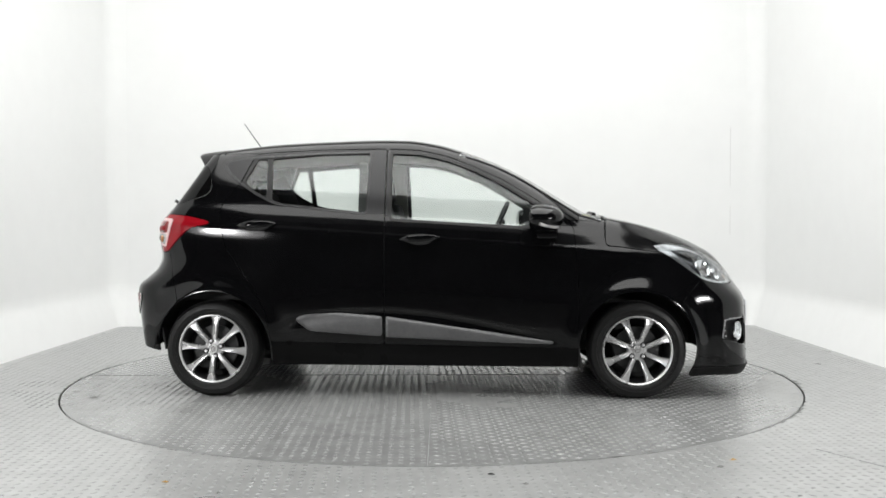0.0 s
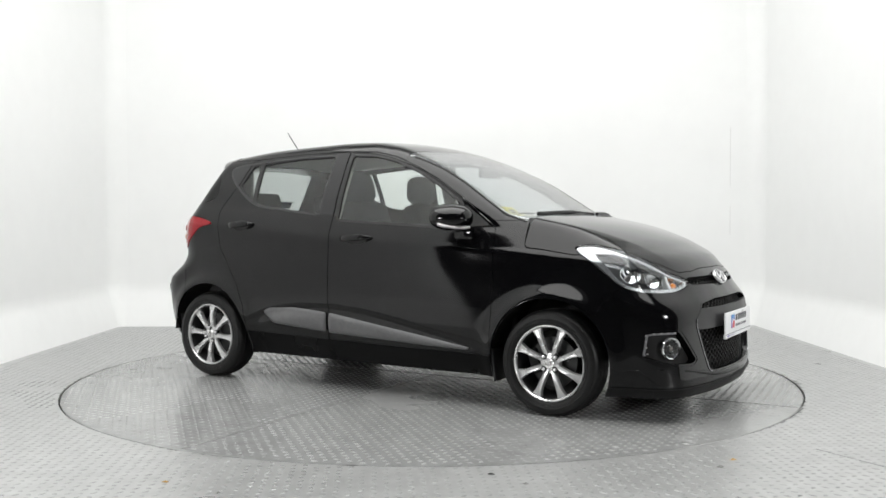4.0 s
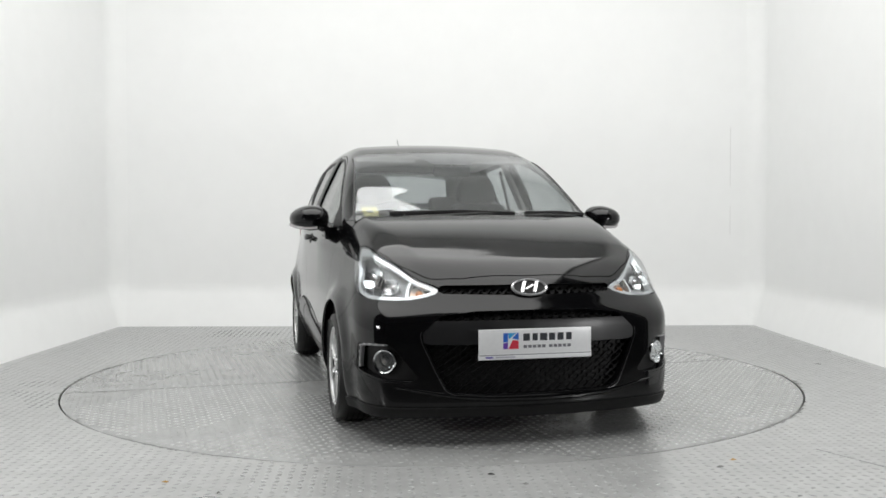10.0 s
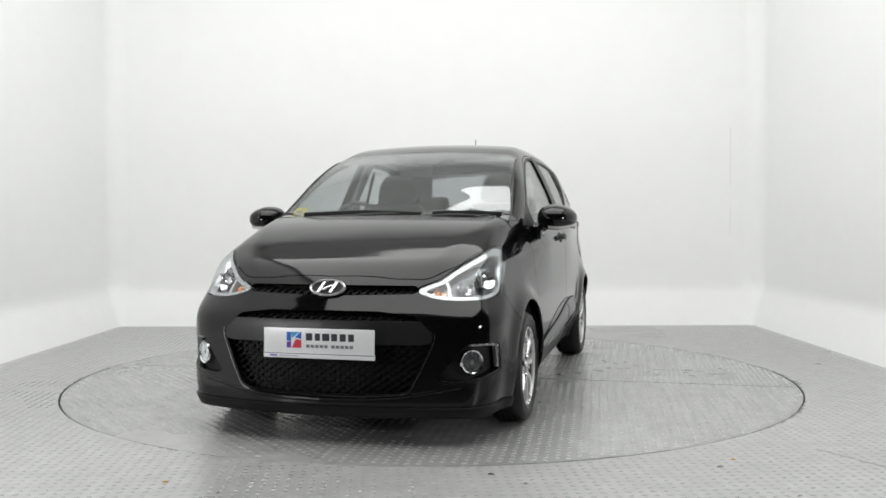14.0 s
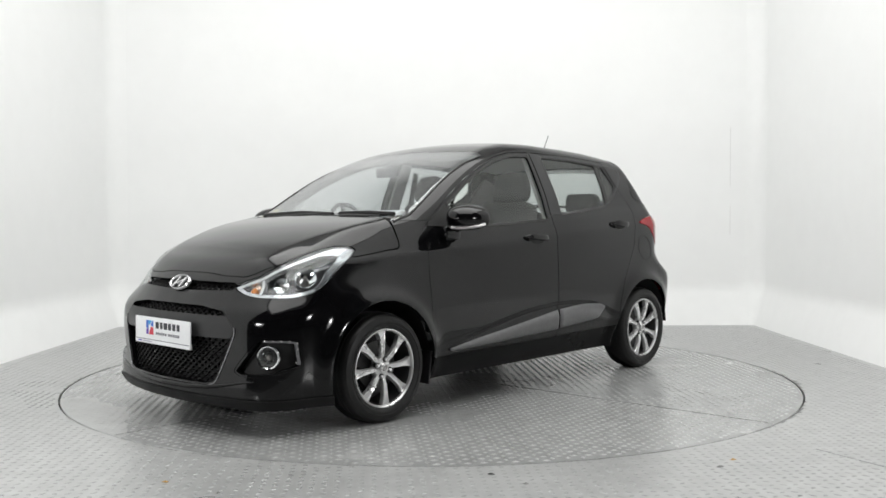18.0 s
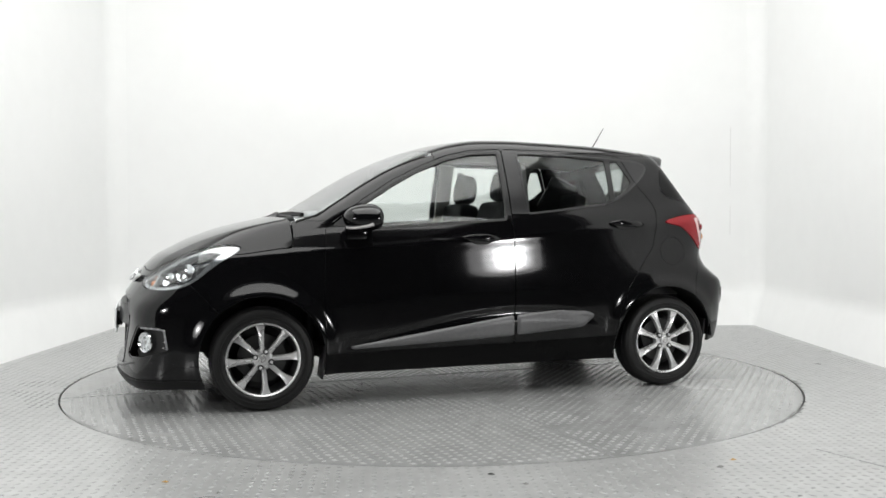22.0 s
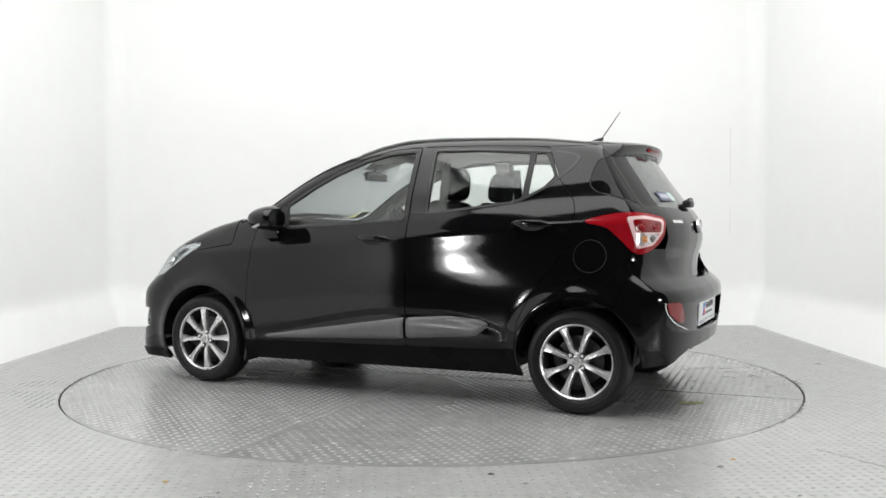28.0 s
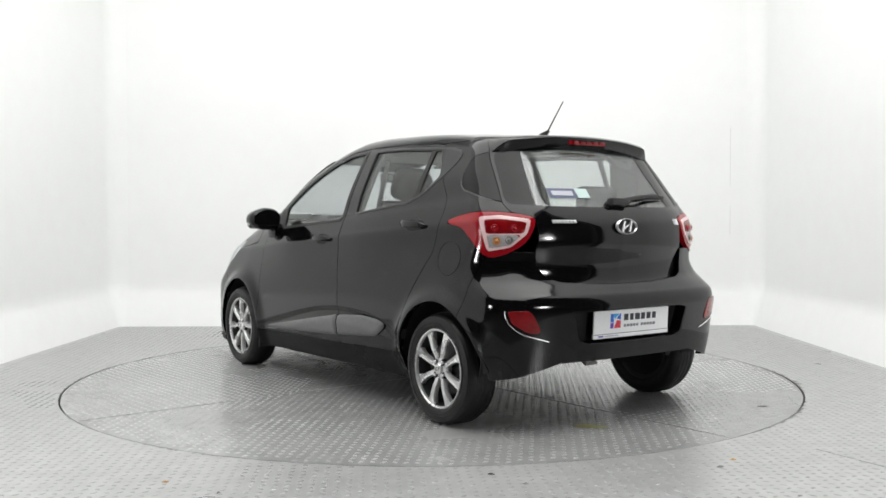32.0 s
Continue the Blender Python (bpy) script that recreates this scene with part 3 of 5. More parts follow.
# doors
fd = panel("front_door", "side", (-0.24, 0.88), (0.26, 1.43), 0.011, [within(DOOR_F, "xz"), outside(GLASS_F, "xz", 0.0)], PAINT, car, sides=both, inner=GREYTRIM)
rd = panel("rear_door", "side", (-1.17, -0.20), (0.28, 1.43), 0.011, [within(DOOR_R, "xz"), outside(DLO, "xz", 0.0), arch_free(0.335)], PAINT, car, sides=both, inner=GREYTRIM)
FD, RD = {1: fd[0], -1: fd[1]}, {1: rd[0], -1: rd[1]}
panel("front_window", "side", (-0.22, 0.66), (0.93, 1.41), 0.03, [within(GLASS_F, "xz", 0.006)], PANE, FD, off=-0.006, thick=0.004, sides=both)
panel("rear_window", "side", (-0.88, -0.29), (1.0, 1.41), 0.03, [within(GLASS_R, "xz", 0.006)], PANE, RD, off=-0.006, thick=0.004, sides=both)
panel("quarter_window", "side", (-1.06, -0.85), (1.1, 1.39), 0.02, [within(QUARTER, "xz", 0.006)], PANE, RD, off=-0.006, thick=0.004, sides=both)
# sills
panel("sill", "side", (-0.95, 0.95), (0.165, 0.32), 0.02, [ARCH, low_edge(0.172), outside(DOOR_F, "xz", 0.004), outside(DOOR_R, "xz", 0.004), lambda p: p[:, 0] - 0.863], SILL, car, sides=both, thick=0.02)
# body side behind the doors, roof rails and pillars
shell = [outside(DOOR_F, "xz", 0.004), outside(DOOR_R, "xz", 0.004), outside(TAIL, "rz"), ARCH]
panel("rear_quarter", "side", (-1.56, -0.80), (0.20, 1.40), 0.011, shell + [outside(GATE, "yz"), outside(WRAP, "xz", 0.003), beyond("xz", (-1.46, 0.83), (-1.40, 0.60)), lambda p: p[:, 0] + 0.86, high_edge(1.385)], PAINT, car, sides=both)
panel("front_bumper", "front", (-1.05, 1.05), (0.15, 0.80), 0.015,
      [outside(LAMP, "fz"), outside(HEX, "yz", 0), outside(SLOT, "yz", 0), outside(FOG, "fz", 0), ARCH, beyond("xz", FSEAM_B, FSEAM_A, 0.003), outside(HOOD, "xy"), lambda p: p[:, 2] - 0.775], PAINT, car)
panel("rear_bumper", "rear", (-0.98, 0.98), (0.20, 0.84), 0.015,
      [outside(TAIL, "rz"), outside(GATE, "yz"), outside(PLATEWELL, "yz", 0), ARCH, beyond("xz", (-1.40, 0.60), (-1.46, 0.83), 0.003),
       lambda p: 0.325 - 0.078 * np.clip((np.abs(p[:, 1]) - 0.45) / 0.30, 0, 1) - p[:, 2]], PAINT, car)
panel("tailgate", "rear", (-0.80, 0.80), (0.68, 1.41), 0.015, [within(GATE, "yz"), outside(TAIL, "rz"), outside(REARGLASS, "yz", 0)], PAINT, car, shift=lambda p: -0.042 * np.clip((0.90 - p[:, 2]) / 0.19, 0, 1) ** 1.6 * np.clip((0.56 - np.abs(p[:, 1])) / 0.05, 0, 1))
panel("rear_screen", "rear", (-0.78, 0.78), (1.03, 1.37), 0.03, [within(REARGLASS, "yz", 0.008)], REARPANE, car, off=-0.004, thick=0.004)
# roof and screen
SCREEN_X = lambda p: 0.245 - 0.30 * p[:, 1] ** 2 * 0.5
panel("roof", "top", (-1.45, 0.34), (-0.66, 0.66), 0.02, [lambda p: p[:, 0] - SCREEN_X(p), outside(DOOR_F, "xz", 0.004), outside(DOOR_R, "xz", 0.004), lambda p: -1.36 + 0.35 * p[:, 1] ** 2 - p[:, 0], lambda p: np.where(p[:, 0] < -0.87, 1.3875, 1.30) - p[:, 2]], PAINT, car, inner=LINER, thick=0.02)
PILLAR = lambda p: np.abs(p[:, 1]) - (0.665 - 0.26 * (p[:, 2] - 0.98))
panel("windscreen", "top", (0.10, 1.10), (-0.72, 0.72), 0.03, [lambda p: SCREEN_X(p) + 0.004 - p[:, 0], lambda p: p[:, 0] - 1.045 + 0.10 * p[:, 1] ** 2, PILLAR], SCREEN, car, thick=0.005)
for s in both:
    line = []
    for k in range(15):
        x, y = 1.0 - 0.76 * k / 14, 0.62
        for _ in range(6):
            q = surface("top", [x], [y])[0][0]
            y = 0.667 - 0.26 * (q[2] - 0.98)
        line.append((x, s * y, q[2] + 0.001))
    part("screen_seal", rod(line, 0.006, 6), TRIM, car)
panel("a_pillar", "side", (0.0, 1.20), (0.90, 1.46), 0.012, [lambda p: -PILLAR(p) + 0.002, lambda p: SCREEN_X(p) + 0.003 - p[:, 0], outside(DOOR_F, "xz", 0.003), outside(HOOD, "xy"), lambda p: 0.9925 - p[:, 2]], PAINT, car, sides=both, inner=GREYTRIM)

# black border printed on the rear glass
panel("glass_border", "rear", (0.28, 0.78), (1.03, 1.37), 0.015, [within(REARGLASS, "yz", 0.004), lambda p: 0.465 - 0.22 * (p[:, 2] - 1.05) - np.abs(p[:, 1])], GLOSS, car, off=-0.0025, thick=0.003, sides=both)
# shelf where the bumper meets the tailgate
bm = bmesh.new()
ledge = []
for i in range(41):
    y = -0.53 + 1.06 * i / 40
    z = 0.676 + 0.022 * (abs(y) / 0.46) ** 3
    x = float(surface("tail", [y], [z])[0][0, 0])
    ledge.append([bm.verts.new(q) for q in ((x + 0.004, y, z), (x + 0.07, y, z + 0.006), (x + 0.07, y, z - 0.02), (x + 0.004, y, z - 0.02))])
for a, b in zip(ledge, ledge[1:]):
    for j in range(4):
        bm.faces.new((a[j], a[(j + 1) % 4], b[(j + 1) % 4], b[j]))
bm.faces.new(ledge[0])
bm.faces.new(ledge[-1][::-1])
part("bumper_shelf", bm, PAINT, car)
# ---- lamps and front details ----
def lamp_group(name, label):
    pair = {}
    for s in both:
        pair[s] = tagged(new(name), label)
        pair[s].parent = car
    return pair


def shrunk(poly, plane, d):
    """Inside an outline by more than d."""
    return lambda p: distance(flat(p, plane), poly) + d


def bar_between(lo, hi, axis):
    return [lambda p: lo - p[:, axis], lambda p: p[:, axis] - hi]


head = lamp_group("headlight", "clear headlight with a silver surround and dark inside")
panel("housing", "front", (0.36, 1.06), (0.60, 0.90), 0.016, [shrunk(LAMP, "fz", 0.0)], material("grey_chrome_bezel", (0.16, 0.16, 0.165), 0.25, metal=0.7, vary=0.3, scale=90), head, off=-0.058, thick=0.004, sides=both)
panel("surround", "front", (0.36, 1.06), (0.60, 0.90), 0.009, [shrunk(LAMP, "fz", 0.003), lambda p: -0.017 - 0.026 * np.clip((flat(p, "fz")[:, 0] - 0.80) / 0.12, 0, 1) - distance(flat(p, "fz"), LAMP)], material("silver_lamp_surround", (0.50, 0.51, 0.52), 0.22, metal=0.75, vary=0.05), head, off=-0.012, thick=0.03, sides=both)
panel("divider", "front", (0.48, 0.62), (0.63, 0.78), 0.008, [shrunk(LAMP, "fz", 0.018), lambda p: np.abs(np.hypot(flat(p, "fz")[:, 0] - 0.45, p[:, 2] - 0.690) - 0.094) - 0.006], ALLOY, head, off=-0.016, thick=0.03, sides=both)
panel("lens", "front", (0.36, 1.06), (0.60, 0.90), 0.02, [within(LAMP, "fz", -0.001)], LENS, head, off=0.002, thick=0.003, sides=both)


def on_body(kind, u, v, off=0.0, turn=0.0):
    """Pose on the body surface: z out of the body, y upward."""
    p, _ = surface(kind, [u], [v])
    n = normals(p)[0]
    z = Vector(n)
    up = Vector((0, 0, 1)) if abs(z.z) < 0.9 else Vector((1, 0, 0))
    x = up.cross(z).normalized()
    y = z.cross(x)
    m = Matrix((x, y, z)).transposed().to_4x4()
    m.translation = Vector(p[0]) + z * off
    return m @ pose(0, 0, 0, 0, 0, turn)


def disc_of(profile, seg=24):
    return turned(profile, seg, "z")


for s in both:
    for u, v, r, name in ((0.735, 0.735, 0.052, "main_reflector"), (0.625, 0.700, 0.040, "dip_reflector")):
        m = on_body("front", s * u, v, -0.030)
        part(name, disc_of([(r * 0.25, -0.03), (r * 0.6, -0.022), (r, 0.0), (r * 0.96, 0.003), (r * 0.55, -0.016), (0.004, -0.022)]), CHROME, head[s], at=m)
        part("bulb", disc_of([(0.006, -0.022), (0.009, -0.008), (0.009, 0.004), (0.004, 0.010)], 14), STEEL, head[s], at=m)
    part("indicator_bulb", disc_of([(0.004, -0.02), (0.014, -0.01), (0.016, 0.004), (0.006, 0.014)], 16), AMBER, head[s], at=on_body("front", s * 0.495, 0.676, -0.034))
    part("indicator_reflector", disc_of([(0.02, -0.014), (0.034, 0.0), (0.031, 0.0), (0.005, -0.012)], 20), material("amber_chrome", (0.55, 0.40, 0.30), 0.25, metal=0.8), head[s], at=on_body("front", s * 0.502, 0.678, -0.038))
    for k in range(4):
        part("bezel_rib", box(0.006, 0.055, 0.014, 0.002), STEEL, head[s], at=on_body("front", s * (0.66 + 0.016 * k), 0.715 + 0.004 * k, -0.036))

fog = lamp_group("fog_lamp", "round clear fog lamp in a black recess with daytime light strip")
panel("recess", "front", (0.40, 0.78), (0.25, 0.48), 0.016, [within(FOG, "fz", 0.012)], DARK, fog, off=-0.045, thick=0.01, sides=both)
panel("recess_edge", "front", (0.40, 0.78), (0.25, 0.48), 0.009, [within(FOG, "fz", 0.004), lambda p: -0.010 - distance(flat(p, "fz"), FOG)], PAINT, fog, off=-0.003, thick=0.045, sides=both)
LEDS = [(0.704, 0.345), (0.708, 0.375), (0.710, 0.405), (0.708, 0.433), (0.680, 0.442), (0.650, 0.444), (0.620, 0.445), (0.590, 0.444)]
panel("daytime_strip", "front", (0.56, 0.75), (0.31, 0.47), 0.006, [shrunk(FOG, "fz", 0.004), lambda p: -0.019 - distance(flat(p, "fz"), FOG), lambda p: np.minimum(0.425 - p[:, 2], 0.685 - flat(p, "fz")[:, 0]), low_edge(0.335), lambda p: 0.580 - flat(p, "fz")[:, 0]], material("frosted_light_strip", (0.20, 0.20, 0.21), 0.3, metal=0.3), fog, off=-0.006, thick=0.02, sides=both)
for s in both:
    for u, v in LEDS:
        part("led", box(0.010, 0.007, 0.005, 0.002), CLEARWHITE, fog[s], at=on_body("front", s * u, v, -0.003))
    m = on_body("front", s * 0.594, 0.368, -0.026)
    part("chrome_ring", disc_of([(0.052, -0.02), (0.056, 0.0), (0.052, 0.006), (0.046, 0.002), (0.046, -0.02)], 36), CHROME, fog[s], at=m)
    part("reflector", disc_of([(0.046, 0.0), (0.03, -0.018), (0.003, -0.022)], 30), CHROME, fog[s], at=m)
    part("bulb_shield", disc_of([(0.012, -0.02), (0.016, -0.006), (0.010, 0.0), (0.002, 0.002)], 18), STEEL, fog[s], at=m)
    part("lens", disc_of([(0.047, 0.0), (0.044, 0.006), (0.026, 0.013), (0.002, 0.016)], 30), LENS, fog[s], at=m)

# grille
grille = tagged(new("front_grille"), "black mesh front grille")
grille.parent = car


def lattice(a, b, w):
    """Criss-cross bars of the mesh."""
    def g(p):
        y, z = p[:, 1] / a, p[:, 2] / b
        s1, s2 = (y + z) % 1.0, (y - z) % 1.0
        return np.minimum(np.minimum(s1, 1 - s1), np.minimum(s2, 1 - s2)) - w
    return g


BARZONE = chamfered([(-0.6, 0.548), (0.46, 0.548), (0.51, 0.50), (0.51, 0.465), (0.47, 0.446), (-0.6, 0.446)], 0.02)
panel("grille_backing", "front", (-0.52, 0.52), (0.18, 0.64), 0.03, [within(HEX, "yz", 0.01)], DARK, grille, off=-0.075, thick=0.01)
panel("slot_backing", "front", (-0.46, 0.46), (0.62, 0.72), 0.02, [within(SLOT, "yz", 0.01)], DARK, grille, off=-0.05, thick=0.01)
panel("lower_mesh", "front", (-0.46, 0.46), (0.21, 0.45), 0.0075, [within(HEX, "yz", -0.004), high_edge(0.444), lattice(0.046, 0.032, 0.10)], MESH, grille, off=-0.030, thick=0.016)
panel("upper_mesh", "front", (-0.48, 0.48), (0.54, 0.61), 0.0075, [within(HEX, "yz", -0.004), low_edge(0.551), lattice(0.046, 0.032, 0.10)], MESH, grille, off=-0.030, thick=0.016)
panel("slot_mesh", "front", (-0.44, 0.44), (0.63, 0.71), 0.0075, [within(SLOT, "yz", -0.003), lattice(0.040, 0.028, 0.13)], MESH, grille, off=-0.022, thick=0.014)
panel("number_plate_bar", "front", (-0.52, 0.52), (0.43, 0.57), 0.014, [within(BARZONE, "yz"), within(HEX, "yz", -0.006)], SATIN, grille, off=0.001, thick=0.05)
panel("grille_frame", "front", (-0.54, 0.54), (0.18, 0.64), 0.008, [within(HEX, "yz", 0.0), lambda p: -0.008 - distance(flat(p, "yz"), HEX)], PAINT, grille, off=0.001, thick=0.05)
panel("chrome_trim", "front", (0.30, 0.54), (0.20, 0.52), 0.007, [within(HEX, "yz", 0.0035), lambda p: 0.0 - distance(flat(p, "yz"), HEX), high_edge(0.50), lambda p: 0.35 - np.abs(p[:, 1])], DARKCHROME, grille, off=0.004, thick=0.012, sides=both)
RIDGE = ((0.74, 0.262), (0.647, 0.266), (0.532, 0.258), (0.443, 0.241), (0.375, 0.227), (0.309, 0.217), (0.174, 0.208), (0.0, 0.205))
panel("bumper_lip", "front", (-0.86, 0.86), (0.12, 0.20), 0.014, [high_edge(0.172), low_edge(0.13), ARCH, lambda p: 1.42 - p[:, 0]], MESH, car, off=0.010, thick=0.03)
for s in both:
    line = []
    for u, v in reversed(RIDGE):
        q = surface("front", [u], [v])[0][0]
        line.append((q[0] - 0.004, s * q[1], q[2]))
    part("bumper_ridge", rod(line, 0.016, 10, 0.25), PAINT, car)


def emblem(parent, m, w, h):
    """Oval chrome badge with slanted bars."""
    e = new("badge")
    e.parent = parent
    e.matrix_basis = m
    ring = turned([(1.0, -0.006), (1.0, 0.004), (0.93, 0.009), (0.86, 0.004), (0.86, -0.006)], 40, "z", True)
    bmesh.ops.scale(ring, vec=(w / 2, h / 2, 1), verts=ring.verts)
    part("oval_ring", ring, SILVER, e)
    back = turned([(0.88, -0.008), (0.88, -0.002), (0.001, -0.001)], 30, "z")
    bmesh.ops.scale(back, vec=(w / 2, h / 2, 1), verts=back.verts)
    part("backing", back, DARK, e)
    for dx in (-1, 1):
        k = w * 0.17 * dx
        part("slanted_bar", prism([(k - w * 0.11, -h * 0.33), (k - w * 0.02, -h * 0.33), (k + w * 0.11, h * 0.33), (k + w * 0.02, h * 0.33)], 0.007, bevel=0.002), SILVER, e)
    part("cross_bar", prism([(-w * 0.15, -h * 0.10), (-w * 0.10, -h * 0.16), (w * 0.15, h * 0.10), (w * 0.10, h * 0.16)], 0.006, bevel=0.002), SILVER, e)
    return e


emblem(car, on_body("front", 0.0, 0.681, 0.012), 0.172, 0.086)


def plate(m, name="show_plate"):
    """White plate with coloured mark and plain bars for its words; x across, y up, z out."""
    p = tagged(new(name), "white dealer show plate with blue and red mark")
    p.parent = car
    p.matrix_basis = m
    part("plate_body", box(0.522, 0.112, 0.008, 0.003, at=Matrix.Translation((0, 0.011, 0))), WHITE, p)
    part("plate_holder", box(0.524, 0.024, 0.012, 0.003, at=Matrix.Translation((0, -0.054, -0.001))), WHITE, p)
    part("holder_line", box(0.515, 0.0035, 0.002, at=Matrix.Translation((0, -0.0455, 0.0042))), GREYINK, p)
    part("holder_bar", box(0.035, 0.007, 0.001, at=Matrix.Translation((-0.213, -0.055, 0.0056))), material("violet_ink", (0.12, 0.10, 0.40), 0.5), p)
    part("holder_bar", box(0.09, 0.006, 0.001, at=Matrix.Translation((-0.14, -0.055, 0.0056))), material("pale_ink", (0.45, 0.45, 0.52), 0.5), p)
    x0, z0, w = -0.150, -0.020, 0.070
    at = lambda x, y: (x0 + x * w, z0 + y * w)
    face = Matrix.Translation((0, 0, 0.0042))
    part("mark_blue", prism([at(0, 0.42), at(0.30, 0.45), at(0.30, 1), at(0, 1)], 0.0008, face), BLUE, p)
    part("mark_sky", prism([at(0.30, 1), at(0.38, 0.62), at(0.85, 1)], 0.0008, face), material("sky_blue_mark", (0.03, 0.35, 0.70), 0.4), p)
    part("mark_violet", prism([at(0, 0), at(0.30, 0), at(0.30, 0.42), at(0, 0.36)], 0.0008, face), material("violet_mark", (0.14, 0.05, 0.40), 0.4), p)
    part("mark_red", prism([at(0.34, 0), at(1, 0), at(1, 0.5), at(0.62, 0.55)], 0.0008, face), REDINK, p)
    part("mark_navy", prism([at(1, 0.56), at(1, 1), at(0.92, 1), at(0.58, 0.66)], 0.0008, face), BLUE, p)
    for k, w in enumerate((0.030, 0.024, 0.034, 0.028, 0.028, 0.026)):
        part("name_bar", box(w, 0.032, 0.0008, at=Matrix.Translation((-0.043 + 0.0395 * k, 0.030, 0.0044))), INK, p)
    for k in range(10):
        part("line_bar", box(0.016, 0.013, 0.0008, at=Matrix.Translation((-0.049 + 0.0215 * k + (0.011 if k > 4 else 0), -0.011, 0.0044))), GREYINK, p)
    return p


FRONT_UP = Matrix(((0, 0, 1, 0), (1, 0, 0, 0), (0, 1, 0, 0), (0, 0, 0, 1)))
REAR_UP = Matrix(((0, 0, -1, 0), (-1, 0, 0, 0), (0, 1, 0, 0), (0, 0, 0, 1)))
plate(Matrix.Translation((1.929, -0.005, 0.446)) @ FRONT_UP)
plate(Matrix.Translation((-1.704, -0.008, 0.489)) @ REAR_UP @ pose(0, 0, 0, 3, 0, 0))
part("plate_bracket", box(0.03, 0.30, 0.08, 0.006, at=Matrix.Translation((1.912, -0.005, 0.45))), TRIM, car)

# ---- rear details ----
tail = lamp_group("tail_light", "red tail light with clear lower window")
BAND = chamfered([(0.672, 1.004), (0.60, 1.010), (0.484, 0.990), (0.498, 0.925), (0.56, 0.862), (0.636, 0.845)], 0.012)
INRED = chamfered([(0.650, 0.990), (0.600, 0.994), (0.499, 0.978), (0.510, 0.926), (0.641, 0.926)], 0.008)
INCLEAR = chamfered([(0.639, 0.921), (0.514, 0.921), (0.563, 0.871), (0.630, 0.858)], 0.008)
panel("lamp_body", "rear", (0.42, 0.90), (0.79, 1.05), 0.012, [within(TAIL, "rz", -0.001)], REDLENS, tail, off=0.004, thick=0.03, sides=both)
panel("clear_band", "rear", (0.42, 0.72), (0.82, 1.03), 0.009, [within(BAND, "rz"), outside(INRED, "rz", 0), outside(INCLEAR, "rz", 0)], material("pinkish_clear_band", (0.74, 0.52, 0.52), 0.18, coat=0.5, vary=0.1, scale=120), tail, off=0.007, thick=0.006, sides=both)
panel("stop_window", "rear", (0.45, 0.70), (0.86, 1.03), 0.012, [within(INRED, "rz", -0.001)], REDDEEP, tail, off=0.0065, thick=0.006, sides=both)
panel("reversing_window", "rear", (0.45, 0.70), (0.83, 0.96), 0.012, [within(INCLEAR, "rz", -0.001)], CLEARWHITE, tail, off=0.0065, thick=0.006, sides=both)
for s in both:
    for u, v, mt in ((0.612, 0.952, REDLENS), (0.545, 0.950, REDLENS), (0.604, 0.893, material("pale_amber_bulb", (0.50, 0.22, 0.08), 0.3, metal=0.3)), (0.563, 0.897, STEEL)):
        part("bulb_reflector", disc_of([(0.019, 0.0), (0.017, 0.004), (0.010, 0.002), (0.006, 0.006), (0.001, 0.007)], 18), mt, tail[s], at=on_body("rear", s * u, v, 0.008))
REFLEX = chamfered([(0.553, 0.578), (0.485, 0.578), (0.470, 0.552), (0.450, 0.488), (0.456, 0.472), (0.490, 0.478), (0.538, 0.520)], 0.010)
refl = panel("rear_reflector", "rear", (0.42, 0.60), (0.44, 0.60), 0.01, [within(REFLEX, "rz")], REDDEEP, car, off=0.005, thick=0.02, sides=both, label="red reflector in the rear bumper")
for s in both:
    line = [surface("rear", [u], [v])[0][0] for u, v in ((0.560, 0.580), (0.559, 0.555), (0.549, 0.522), (0.525, 0.488), (0.495, 0.464), (0.455, 0.446), (0.42, 0.432))]
    part("reflector_trim", rod([(q[0] * 1.002, s * q[1] * 1.002, q[2]) for q in line], 0.0042, 8, 0.6), CHROME, refl[0] if s > 0 else refl[1])
panel("plate_well", "rear", (-0.42, 0.42), (0.36, 0.60), 0.02, [within(PLATEWELL, "yz", 0.008)], MESH, car, off=-0.062, thick=0.01)
panel("plate_well_edge", "rear", (-0.42, 0.42), (0.36, 0.60), 0.009, [within(PLATEWELL, "yz", 0.001), lambda p: -0.008 - distance(flat(p, "yz"), PLATEWELL)], PAINT, car, off=-0.001, thick=0.062)
gate = [o for o in bpy.data.objects if o.name == "tailgate"][0]
emblem(gate, on_body("rear", -0.020, 0.957, 0.010), 0.152, 0.080)
# model badges as plain bars
for k in range(7):
    part("badge_bar", box(0.0165, 0.017, 0.004, 0.001), SILVER, gate, at=on_body("rear", 0.65 * math.atan2(0.430 - 0.022 * k, 0.63), 0.982, 0.001))
for k, (wide, gap) in enumerate(((0.006, 0.0), (0.008, 0.018), (0.022, 0.042))):
    part("badge_bar", box(wide, 0.034, 0.004, 0.001), SILVER, gate, at=on_body("rear", -0.65 * math.atan2(0.458 + gap, 0.62), 0.980, 0.001))
panel("window_wrap", "rear", (0.52, 0.88), (1.03, 1.36), 0.012, [within(WRAP, "xz"), outside(GATE, "yz", 0.003)], GLOSS, car, thick=0.006, sides=both)
for s in both:
    edge = [(-1.226, 1.20), (-1.233, 1.165), (-1.262, 1.137), (-1.30, 1.126), (-1.352, 1.113), (-1.40, 1.097), (-1.445, 1.081)]
    line = [surface("side", [x], [z])[0][0] for x, z in edge]
    part("wrap_edge", rod([(q[0], s * (q[1] + 0.001), q[2]) for q in line], 0.0028, 6), STRIPE, car)
